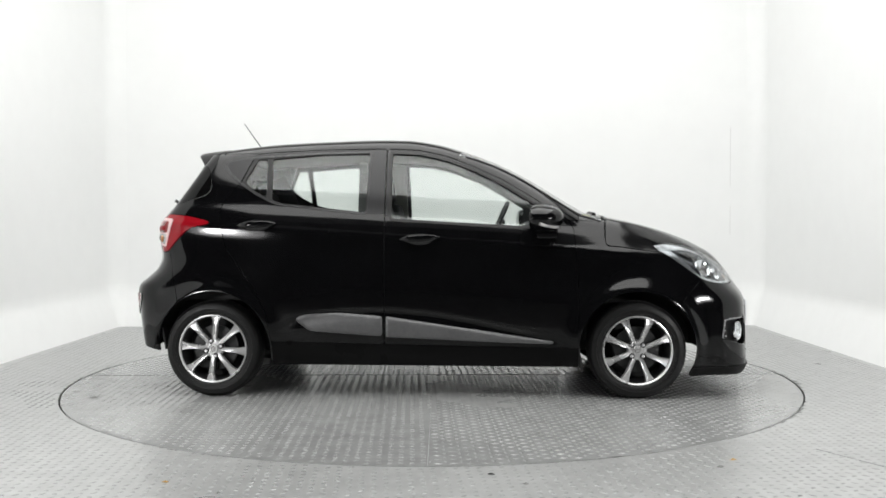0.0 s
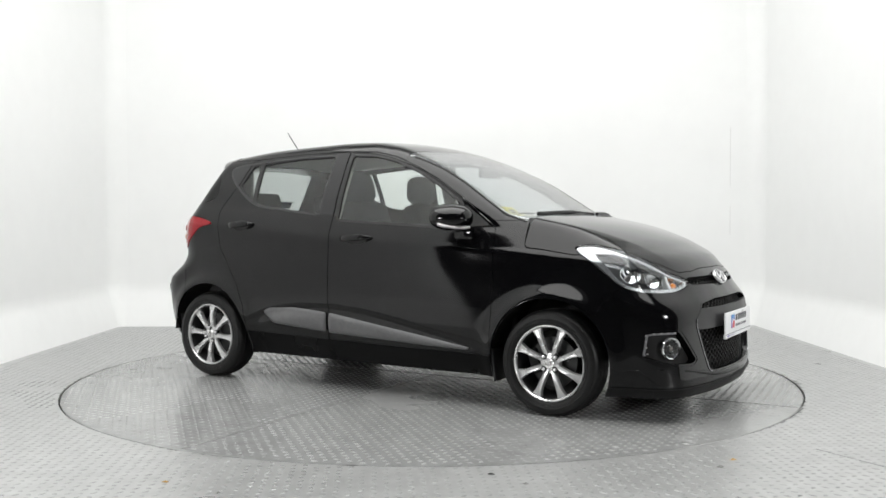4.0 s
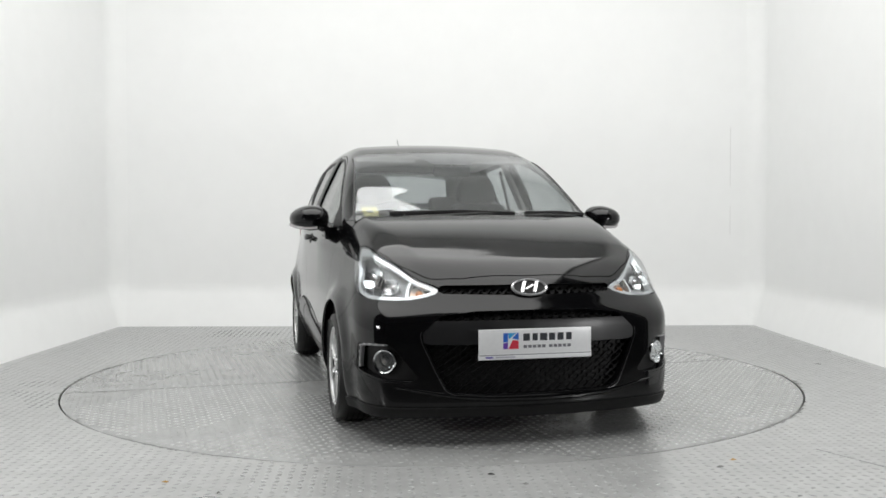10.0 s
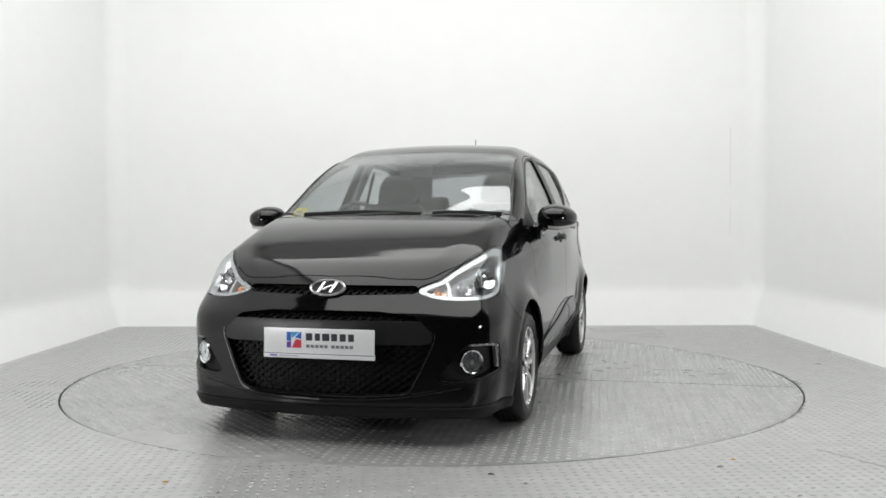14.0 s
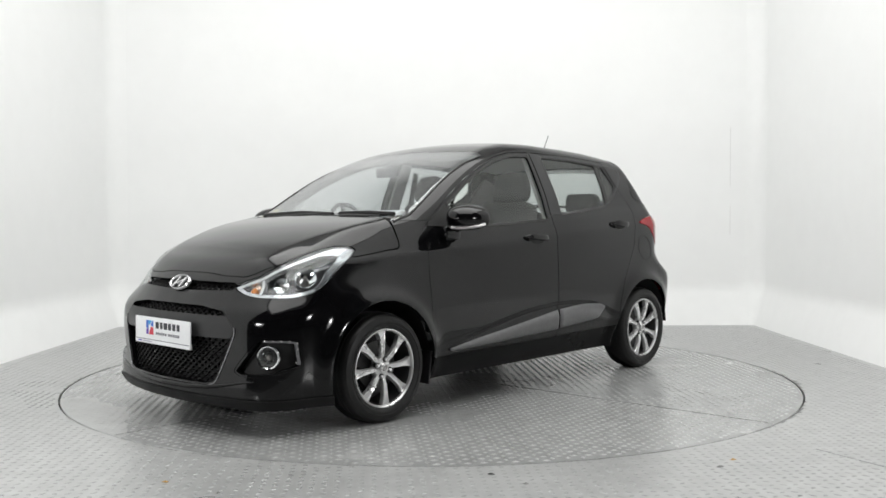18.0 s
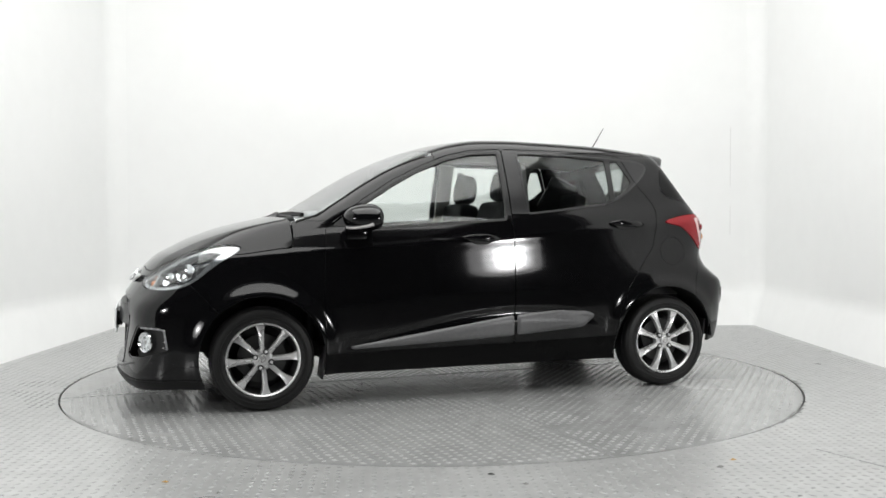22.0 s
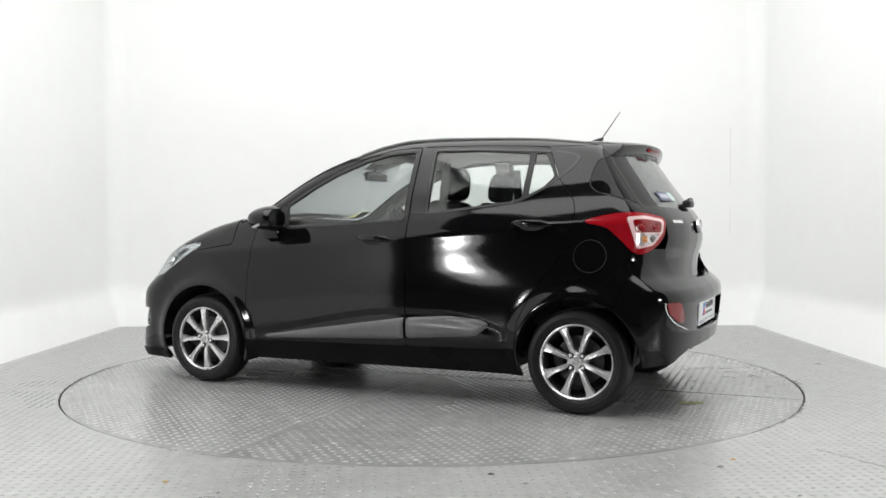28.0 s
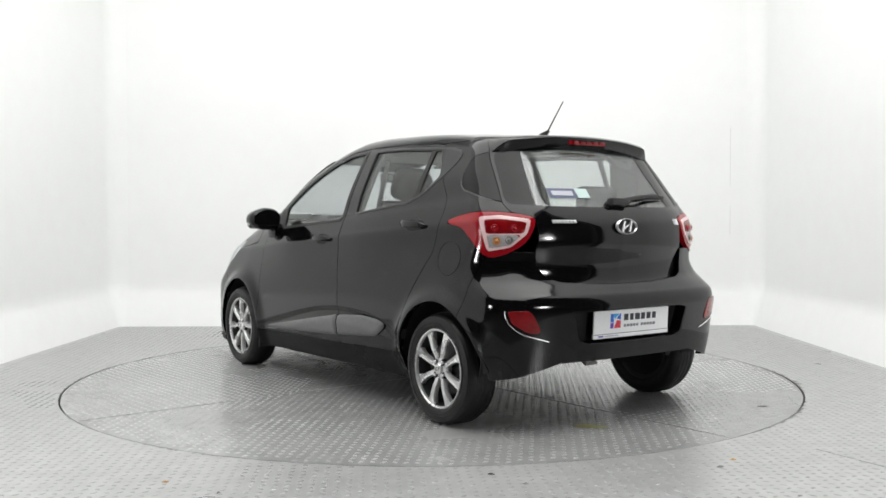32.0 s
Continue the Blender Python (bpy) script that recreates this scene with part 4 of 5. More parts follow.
# roof spoiler with its brake light
bm = bmesh.new()
rows = []
for i in range(49):
    y = -0.575 + 1.15 * i / 48
    k = abs(y) / 0.575
    za = float(surface("top", [-1.17], [y])[0][0, 2]) + 0.0025
    fall = 0.018 + 0.016 * k**4 + 0.075 * (max(0, k - 0.80) / 0.20) ** 2
    xt = -1.415 + 0.27 * y * y + 0.045 * max(0, k - 0.85) / 0.15
    thick = 0.060 * (1 + 0.30 * k * k) * (1 - 0.7 * (max(0, k - 0.80) / 0.20) ** 2)
    line = [(-1.17, y, za)]
    for f in (0.25, 0.5, 0.75, 0.93):
        line.append((-1.17 + (xt + 1.17) * f, y, za - fall * f * f * 0.75 - fall * 0.25 * f))
    line += [(xt, y, za - fall - 0.008), (xt + 0.003, y, za - fall - 0.018), (xt + 0.026, y, za - fall - thick * 0.85), (xt + 0.05, y, za - fall - thick), (xt + 0.12, y, za - fall - thick - 0.012), (-1.18, y, za - 0.07)]
    rows.append([bm.verts.new(q) for q in line])
for a, b in zip(rows, rows[1:]):
    for j in range(11):
        bm.faces.new((a[j], a[(j + 1) % 11], b[(j + 1) % 11], b[j]))
bm.faces.new(rows[0])
bm.faces.new(rows[-1][::-1])
spoiler = part("roof_spoiler", bm, PAINT, car)
part("brake_light", box(0.02, 0.255, 0.024, 0.006, at=Matrix.Translation((-1.397, 0, 1.385))), REDLENS, spoiler)
for k in range(5):
    part("brake_led", box(0.01, 0.028, 0.012, 0.003, at=Matrix.Translation((-1.412, -0.09 + 0.045 * k, 1.385))), REDDEEP, spoiler)
# rear wiper
wip = tagged(new("rear_wiper"), "black rear wiper arm")
wip.parent = car
part("arm_cover", box(0.05, 0.12, 0.04, 0.014, at=Matrix.Translation((-1.595, -0.03, 1.082))), TRIM, wip)
part("arm", rod([(-1.60, -0.06, 1.09), (-1.58, -0.22, 1.112), (-1.54, -0.36, 1.12), (-1.515, -0.45, 1.112)], 0.011, 8, 0.5), TRIM, wip)
part("blade", box(0.012, 0.30, 0.016, 0.004, at=Matrix.Translation((-1.525, -0.33, 1.105)) @ pose(0, 0, 0, 0, 0, 13)), RUBBER, wip)
# stickers on the rear glass
panel("rear_sticker", "rear", (0.22, 0.43), (1.07, 1.16), 0.015, bar_between(1.095, 1.143, 2) + bar_between(0.205, 0.365, 1), material("dark_blue_sticker", (0.08, 0.09, 0.16), 0.4), car, off=0.002, thick=0.001, label="dark sticker in the rear window")
panel("sticker_bar", "rear", (0.22, 0.43), (1.07, 1.16), 0.015, bar_between(1.108, 1.130, 2) + bar_between(0.225, 0.345, 1), material("pale_sticker_bar", (0.45, 0.46, 0.52), 0.5), car, off=0.004, thick=0.001)
panel("rear_sticker", "rear", (0.10, 0.25), (1.07, 1.16), 0.015, bar_between(1.098, 1.143, 2) + bar_between(0.125, 0.200, 1), material("pale_green_sticker", (0.50, 0.62, 0.60), 0.5), car, off=0.002, thick=0.001, label="pale green sticker in the rear window")
# aerial
aer = tagged(new("aerial"), "thin black roof aerial leaning backward")
aer.parent = car
part("aerial_base", rod([(-1.055, 0, 1.446), (-1.085, 0, 1.460), (-1.110, 0, 1.472)], 0.020, 10, 0.4), TRIM, aer)
part("mast", rod([(-1.095, 0, 1.462), (-1.150, -0.008, 1.540), (-1.205, -0.018, 1.622)], 0.0042, 6, 0.6), TRIM, aer)

# ---- side details ----
MF = chamfered([(0.735, 0.318), (0.715, 0.303), (-0.209, 0.343), (-0.209, 0.457)], 0.008)
MR = chamfered([(-0.227, 0.457), (-0.227, 0.346), (-0.640, 0.376), (-0.715, 0.430), (-0.715, 0.452), (-0.66, 0.470), (-0.49, 0.480)], 0.02)
bulge = lambda poly: (lambda p: 0.010 * np.clip(-distance(flat(p, "xz"), poly) / 0.010, 0, 1))
panel("side_moulding", "side", (-0.22, 0.75), (0.29, 0.47), 0.010, [within(MF, "xz")], MOULD, FD, off=0.007, thick=0.016, sides=both, shift=bulge(MF))
panel("side_moulding", "side", (-0.73, -0.22), (0.33, 0.49), 0.010, [within(MR, "xz")], MOULD, RD, off=0.007, thick=0.016, sides=both, shift=bulge(MR))


def strip_round(poly, w):
    return [within(poly, "xz", w), outside(poly, "xz", 0.0)]


panel("window_frame", "side", (-0.24, 0.68), (0.92, 1.42), 0.010, strip_round(GLASS_F, 0.013), FRAME, FD, off=0.003, thick=0.012, sides=both)
panel("window_surround", "side", (-1.08, -0.27), (1.0, 1.42), 0.010, [within(DLO, "xz", 0.0), within(DOOR_R, "xz", 0.0), outside(GLASS_R, "xz", 0.0), outside(QUARTER, "xz", 0.0)], FRAME, RD, off=-0.001, thick=0.012, sides=both)
STRIP = [within(DLO, "xz", 0.004), outside(DLO, "xz", -0.007)]
panel("window_strip", "side", (-1.12, -0.27), (0.99, 1.42), 0.009, STRIP + [within(DOOR_R, "xz", 0.0)], STRIPE, RD, off=0.003, thick=0.008, sides=both)
panel("window_strip", "side", (-1.19, -0.96), (1.12, 1.40), 0.009, STRIP + [outside(DOOR_R, "xz", 0.003)], STRIPE, car, off=0.003, thick=0.008, sides=both)
panel("corner_blank", "side", (-1.18, -0.95), (1.18, 1.39), 0.012, [within(DLO, "xz", -0.007), outside(DOOR_R, "xz", 0.004)], SATIN, car, off=0.002, thick=0.01, sides=both)
SAIL = chamfered([(0.812, 0.965), (0.618, 0.955), (0.645, 1.082)], 0.01)
panel("sail_panel", "side", (0.59, 0.83), (0.93, 1.10), 0.012, [within(SAIL, "xz")], FRAME, FD, off=0.003, thick=0.01, sides=both)

for host, x0, x1, zb in ((FD, -0.213, -0.196, 1.01), (RD, -0.318, -0.223, 1.02)):
    panel("pillar_cover", "side", (x0, x1), (zb, 1.400), 0.010, [lambda p, zb=zb: zb + 0.01 - p[:, 2]] + ([outside(GLASS_R, "xz", 0.014)] if host is RD else []), SATIN, host, off=0.0025, thick=0.006, sides=both)
for s in both:
    for host, hx, hz in ((FD, -0.018, 0.893), (RD, -0.945, 0.972)):
        cup = rounded([(hx + 0.085, hz + 0.004), (hx + 0.05, hz - 0.028), (hx, hz - 0.036), (hx - 0.05, hz - 0.028), (hx - 0.085, hz + 0.004), (hx - 0.04, hz + 0.022), (hx + 0.04, hz + 0.022)], 4)
        if s > 0:
            panel("handle_cup", "side", (hx - 0.12, hx + 0.12), (hz - 0.06, hz + 0.04), 0.008, [within(cup, "xz")], DARK, host, off=0.0015, thick=0.004, sides=both, shift=lambda p: 0.0 * p[:, 0])
        grip = bmesh.new()
        rings = []
        for i in range(13):
            a = -1 + 2 * i / 12
            w, out = 0.0165 * (1 - abs(a) ** 4) + 0.003, 0.030 * (1 - abs(a) ** 3) + 0.004
            c = Vector((hx + a * 0.112, 0, hz + 0.006 * a))
            ya = float(surface("side", [c.x], [c.z])[0][0, 1])
            rings.append([grip.verts.new((c.x, s * (ya + out + 0.008 * math.cos(q)), c.z + w * math.sin(q))) for q in [2 * math.pi * k / 10 for k in range(10)]])
        for r0, r1 in zip(rings, rings[1:]):
            for k in range(10):
                grip.faces.new((r0[k], r0[(k + 1) % 10], r1[(k + 1) % 10], r1[k]))
        grip.faces.new(rings[0][::-1])
        grip.faces.new(rings[-1])
        handle = part("door_handle", grip, PAINT, host[s], "black door handle with recessed cup")
    # door mirror
for s in both:
    mir = tagged(new("door_mirror"), "gloss black door mirror with indicator strip")
    mir.parent = car
    bm = bmesh.new()
    bmesh.ops.create_uvsphere(bm, u_segments=28, v_segments=18, radius=1)
    for v in bm.verts:
        x, y, z = v.co
        x = x * (0.142 if x > 0 else 0.07)
        z = math.copysign(abs(z) ** 0.8, z) * (0.078 if z > 0 else 0.064)
        y = math.copysign(abs(y) ** 0.75, y) * 0.108
        taper = 1 - 0.25 * max(0, y) / 0.108
        x = max(x, -0.042)
        v.co = (0.635 + x - 0.25 * max(0, y) * 0.5, s * (0.868 + y), 1.002 + z * taper)
    part("housing", bm, PAINT, mir)
    bm = bmesh.new()
    bmesh.ops.create_circle(bm, cap_ends=True, segments=28, radius=1)
    for v in bm.verts:
        y, z = v.co.x, v.co.y
        v.co = (0.598, s * (0.866 + math.copysign(abs(y) ** 0.8, y) * 0.096), 1.014 + math.copysign(abs(z) ** 0.8, z) * 0.052)
    part("mirror_glass", bm, MIRRORGLASS, mir)
    part("indicator_strip", rod([(0.750, s * 0.835, 0.955), (0.742, s * 0.880, 0.953), (0.716, s * 0.925, 0.955), (0.672, s * 0.955, 0.962), (0.640, s * 0.972, 0.972)], 0.0085, 8), CLEARWHITE, mir)
    part("stalk", rod([(0.665, s * 0.745, 0.945), (0.66, s * 0.79, 0.958), (0.655, s * 0.84, 0.985)], 0.034, 12, 0.8), PAINT, mir)
    part("foot", box(0.12, 0.05, 0.075, 0.02, at=Matrix.Translation((0.690, s * 0.772, 0.925))), PAINT, mir)
# fuel flap
quart = [o for o in bpy.data.objects if o.name == "rear_quarter"][0]
ring = []
for k in range(41):
    a = 2 * math.pi * k / 40
    q = surface("side", [-1.255 + 0.084 * math.cos(a)], [0.808 + 0.082 * math.sin(a)])[0][0]
    ring.append((q[0], q[1] + 0.0004, q[2]))
part("fuel_flap_gap", rod(ring, 0.0016, 6), GAP, quart)
# rain gutters, cowl and wipers
panel("cowl", "top", (0.82, 1.14), (-0.70, 0.70), 0.02, [lambda p: 0.985 - 0.10 * p[:, 1] ** 2 - p[:, 0], lambda p: p[:, 0] - 1.10 + 0.10 * p[:, 1] ** 2, lambda p: np.abs(p[:, 1]) - 0.66], TRIM, car, off=-0.022, thick=0.015, label="black plastic scuttle below the windscreen")
for pts, blade in ((((1.050, -0.60, 0.985), (1.060, -0.30, 1.012), (1.035, -0.02, 1.028), (1.010, 0.12, 1.030)), ((0.985, -0.48, 1.022), (1.0, -0.10, 1.034), (1.02, 0.20, 1.022))),
                   (((1.062, 0.10, 1.005), (1.040, 0.36, 1.020), (1.000, 0.56, 1.016)), ((1.02, 0.26, 1.026), (0.99, 0.46, 1.028), (0.955, 0.62, 1.020)))):
    w = tagged(new("windscreen_wiper"), "black windscreen wiper at rest")
    w.parent = car
    part("arm", rod(pts, 0.010, 8, 0.6), TRIM, w)
    part("blade", rod([(x, y, z + 0.006) for x, y, z in blade], 0.012, 6), RUBBER, w)
panel("yellow_sticker", "top", (0.60, 1.0), (-0.66, -0.48), 0.012, bar_between(-0.605, -0.525, 1) + bar_between(1.026, 1.072, 2), YELLOW, car, inner=INK, off=-0.009, thick=0.001, label="small yellow sticker inside the windscreen")
panel("sticker_mark", "top", (0.60, 1.0), (-0.66, -0.48), 0.008, bar_between(-0.585, -0.548, 1) + bar_between(1.042, 1.056, 2), INK, car, off=-0.007, thick=0.001)
panel("paper_disc", "top", (0.70, 1.05), (0.36, 0.62), 0.014, bar_between(0.385, 0.595, 1) + bar_between(1.018, 1.054, 2), PAPER, car, off=-0.009, thick=0.001, label="white papers lying behind the windscreen")
panel("sensor_patch", "top", (0.20, 0.45), (-0.30, 0.30), 0.015, [lambda p: np.abs(p[:, 1]) - 0.20 - 0.0 * p[:, 0], lambda p: 1.335 + 0.9 * np.maximum(0, np.abs(p[:, 1]) - 0.12) - p[:, 2], lambda p: SCREEN_X(p) + 0.006 - p[:, 0]], SATIN, car, off=-0.008, thick=0.002)
# mud flaps, exhaust, underbody
for s in both:
    part("mud_flap", box(0.012, 0.13, 0.17, 0.004, at=Matrix.Translation((0.872, s * 0.735, 0.235)) @ pose(0, 0, 0, 0, -8, 0)), TRIM, car)
    part("mud_flap", box(0.012, 0.11, 0.13, 0.004, at=Matrix.Translation((-1.485, s * 0.70, 0.325)) @ pose(0, 0, 0, 0, -10, 0)), DARK, car)
    for xc in (1.19, -1.19):
        bm = bmesh.new()
        ring = []
        for k in range(21):
            a = math.pi * (k / 20 * 0.98 + 0.01)
            ring.append([bm.verts.new((xc + 0.338 * math.cos(a), s * yy, 0.275 + 0.338 * math.sin(a))) for yy in (0.775, 0.52)])
        for r0, r1 in zip(ring, ring[1:]):
            bm.faces.new((r0[0], r0[1], r1[1], r1[0]))
        fan = [r[1] for r in ring]
        bm.faces.new(fan)
        part("wheel_well_liner", bm, DARK, car)
part("floor_pan", box(2.60, 1.16, 0.10, 0.03, at=Matrix.Translation((0.0, 0, 0.29))), DARK, car)
part("floor_pan_side", box(1.66, 1.40, 0.10, 0.03, at=Matrix.Translation((0.0, 0, 0.245))), DARK, car)
part("rear_axle_beam", rod([(-1.19, -0.62, 0.27), (-1.19, 0.62, 0.27)], 0.035, 10), DARK, car)
part("exhaust_pipe", rod([(-1.30, -0.42, 0.30), (-1.50, -0.42, 0.31), (-1.58, -0.42, 0.30)], 0.022, 12), DARK, car)
part("silencer", rod([(-1.50, -0.30, 0.36), (-1.50, 0.25, 0.36)], 0.07, 14), DARK, car)
part("towing_eye", rod([(-1.60, 0.20, 0.34), (-1.665, 0.20, 0.305), (-1.665, 0.26, 0.305), (-1.60, 0.26, 0.34)], 0.010, 8), STEEL, car)
# ---- cabin ----
def cushion(sx, sy, sz, r, at=None):
    bm = box(sx, sy, sz, r, 4)
    if at is not None:
        bmesh.ops.transform(bm, matrix=at, verts=bm.verts)
    return bm


def seat(y):
    st = tagged(new("front_seat"), "charcoal fabric front seat with headrest")
    st.parent = car
    st.matrix_basis = pose(0, y, 0)
    part("cushion", cushion(0.52, 0.50, 0.16, 0.06, Matrix.Translation((0.06, 0, 0.52)) @ pose(0, 0, 0, 0, -8, 0)), FABRIC, st)
    bm = box(0.14, 0.48, 0.62, 0.055, 4)
    for v in bm.verts:
        v.co.y *= 1 - 0.22 * max(0, v.co.z) / 0.31
        v.co.x += 0.03 * (abs(v.co.y) / 0.24) ** 2
    bmesh.ops.transform(bm, matrix=Matrix.Translation((-0.245, 0, 0.80)) @ pose(0, 0, 0, 0, -14, 0), verts=bm.verts)
    part("backrest", bm, FABRIC, st)
    bm = bmesh.new()
    bmesh.ops.create_uvsphere(bm, u_segments=24, v_segments=16, radius=1)
    for v in bm.verts:
        x, y, z = (math.copysign(abs(c) ** 0.62, c) for c in v.co)
        v.co = (x * 0.058, y * 0.132 * (1 - 0.16 * z), z * 0.098)
    bmesh.ops.transform(bm, matrix=Matrix.Translation((-0.325, 0, 1.205)) @ pose(0, 0, 0, 0, -8, 0), verts=bm.verts)
    part("headrest", bm, FABRIC, st)
    for d in (-0.06, 0.06):
        part("headrest_post", rod([(-0.315, d, 1.05), (-0.325, d, 1.15)], 0.007, 8), STEEL, st)
    part("seat_base", box(0.42, 0.42, 0.14, 0.02, at=Matrix.Translation((0.02, 0, 0.38))), DARK, st)


for y in (0.36, -0.36):
    seat(y)
bench = tagged(new("rear_seat"), "charcoal fabric rear bench seat")
bench.parent = car
part("bench_cushion", cushion(0.50, 1.22, 0.17, 0.05, Matrix.Translation((-0.80, 0, 0.53)) @ pose(0, 0, 0, 0, -6, 0)), FABRIC, bench)
part("bench_back", cushion(0.14, 1.22, 0.52, 0.05, Matrix.Translation((-1.06, 0, 0.795)) @ pose(0, 0, 0, 0, -14, 0)), FABRIC, bench)
for y in (0.34, -0.34):
    bm = box(0.10, 0.25, 0.13, 0.042, 4)
    bmesh.ops.transform(bm, matrix=Matrix.Translation((-1.13, y, 1.115)) @ pose(0, 0, 0, 0, -10, 0), verts=bm.verts)
    part("rear_headrest", bm, FABRIC, bench)
part("luggage_shelf", box(0.36, 1.10, 0.02, 0.006, at=Matrix.Translation((-1.34, 0, 1.00))), GREYTRIM, car)
dash = tagged(new("dashboard"), "dark grey plastic dashboard")
dash.parent = car
bm = bmesh.new()
rows = []
for i in range(25):
    y = -0.66 + 1.32 * i / 24
    hump = 0.035 * math.exp(-((y + 0.36) / 0.16) ** 2)
    e = 0.30 * y * y
    rows.append([bm.verts.new(q) for q in ((0.98 - e, y, 0.955), (0.80 - e * 0.7, y, 0.965 + hump * 0.6), (0.62 - e * 0.3, y, 0.955 + hump), (0.545, y, 0.93 + hump), (0.53, y, 0.88), (0.56, y, 0.70), (0.70, y, 0.55), (0.98 - e, y, 0.55))])
for a, b in zip(rows, rows[1:]):
    for j in range(8):
        bm.faces.new((a[j], a[(j + 1) % 8], b[(j + 1) % 8], b[j]))
bm.faces.new(rows[0])
bm.faces.new(rows[-1][::-1])
part("dash_top", bm, GREYTRIM, dash)
part("centre_console", box(0.10, 0.26, 0.30, 0.02, at=Matrix.Translation((0.53, 0, 0.77))), TRIM, dash)
part("air_vent", box(0.02, 0.20, 0.06, 0.01, at=Matrix.Translation((0.475, 0, 0.86))), DARK, dash)
wheel_m = Matrix.Translation((0.41, -0.36, 0.935)) @ pose(0, 0, 0, 0, -66, 0)
steer = tagged(new("steering_wheel"), "black steering wheel")
steer.parent = car
steer.matrix_basis = wheel_m
bm = bmesh.new()
rings = []
for k in range(36):
    a = 2 * math.pi * k / 36
    rings.append([bm.verts.new(((0.178 + 0.014 * math.cos(q)) * math.cos(a), (0.178 + 0.014 * math.cos(q)) * math.sin(a), 0.014 * math.sin(q))) for q in [2 * math.pi * j / 8 for j in range(8)]])
for k in range(36):
    for j in range(8):
        bm.faces.new((rings[k][j], rings[k][(j + 1) % 8], rings[(k + 1) % 36][(j + 1) % 8], rings[(k + 1) % 36][j]))
part("rim", bm, TRIM, steer)
part("hub", box(0.16, 0.15, 0.05, 0.02, at=Matrix.Translation((0, 0, -0.01))), TRIM, steer)
for a in (0, 180, 270):
    part("spoke", box(0.12, 0.03, 0.015, 0.005, at=pose(0, 0, 0, 0, 0, a) @ Matrix.Translation((0.11, 0, -0.006))), TRIM, steer)
part("steering_column", rod([(0.46, -0.36, 0.915), (0.62, -0.36, 0.845)], 0.05, 12), TRIM, car)
im = tagged(new("interior_mirror"), "interior rear-view mirror")
im.parent = car
part("mirror_body", box(0.03, 0.22, 0.062, 0.014, 3, Matrix.Translation((0.425, 0, 1.285)) @ pose(0, 0, 0, 0, 8, -8)), GREYTRIM, im)
part("mirror_face", box(0.004, 0.20, 0.048, 0.0015, 1, Matrix.Translation((0.408, 0, 1.285)) @ pose(0, 0, 0, 0, 8, -8)), MIRRORGLASS, im)
part("mirror_stem", rod([(0.435, 0, 1.30), (0.41, 0, 1.345)], 0.009, 8), GREYTRIM, im)
for y in (0.36, -0.36):
    part("sun_visor", box(0.16, 0.36, 0.014, 0.006, at=Matrix.Translation((0.16, y, 1.375)) @ pose(0, 0, 0, 0, 18, 0)), LINER, car)
for s in both:
    part("door_card", box(1.00, 0.03, 0.52, 0.012, at=Matrix.Translation((0.30, s * 0.700, 0.66))), GREYTRIM, FD[s])
    part("door_card", box(0.62, 0.03, 0.56, 0.012, at=Matrix.Translation((-0.55, s * 0.700, 0.70))), GREYTRIM, RD[s])
    part("seat_belt", box(0.05, 0.006, 0.42, 0.002, at=Matrix.Translation((-0.36, s * 0.60, 1.13)) @ pose(0, 0, 0, s * 14, 0, 0)), GREYTRIM, car)
    part("b_pillar_trim", box(0.10, 0.025, 0.46, 0.01, at=Matrix.Translation((-0.255, s * 0.632, 1.175)) @ pose(0, 0, 0, s * 24, 0, 0)), LINER, car)
    # inner trim beside the luggage space
    part("c_pillar_trim", box(0.22, 0.03, 0.26, 0.02, at=Matrix.Translation((-1.12, s * 0.575, 1.17)) @ pose(0, 0, 0, s * 24, -22, 0)), GREYTRIM, car)
    part("boot_side_trim", box(0.42, 0.03, 0.46, 0.02, at=Matrix.Translation((-1.24, s * 0.58, 0.76))), GREYTRIM, car)
part("boot_floor", box(0.52, 1.10, 0.03, 0.01, at=Matrix.Translation((-1.27, 0, 0.52))), DARK, car)
part("bulkhead", box(0.03, 1.30, 0.62, 0.01, at=Matrix.Translation((0.92, 0, 0.62))), DARK, car)
part("engine_block", box(0.56, 0.86, 0.40, 0.05, at=Matrix.Translation((1.30, 0, 0.56))), DARK, car)
part("radiator", box(0.05, 0.90, 0.46, 0.01, at=Matrix.Translation((1.68, 0, 0.44))), DARK, car)
panel("headliner", "top", (-1.34, 0.22), (-0.56, 0.56), 0.04, [lambda p: p[:, 0] - 0.23 + 0.15 * p[:, 1] ** 2, lambda p: -1.30 + 0.35 * p[:, 1] ** 2 - p[:, 0], lambda p: np.abs(p[:, 1]) - 0.52], LINER, car, off=-0.045, thick=0.01)
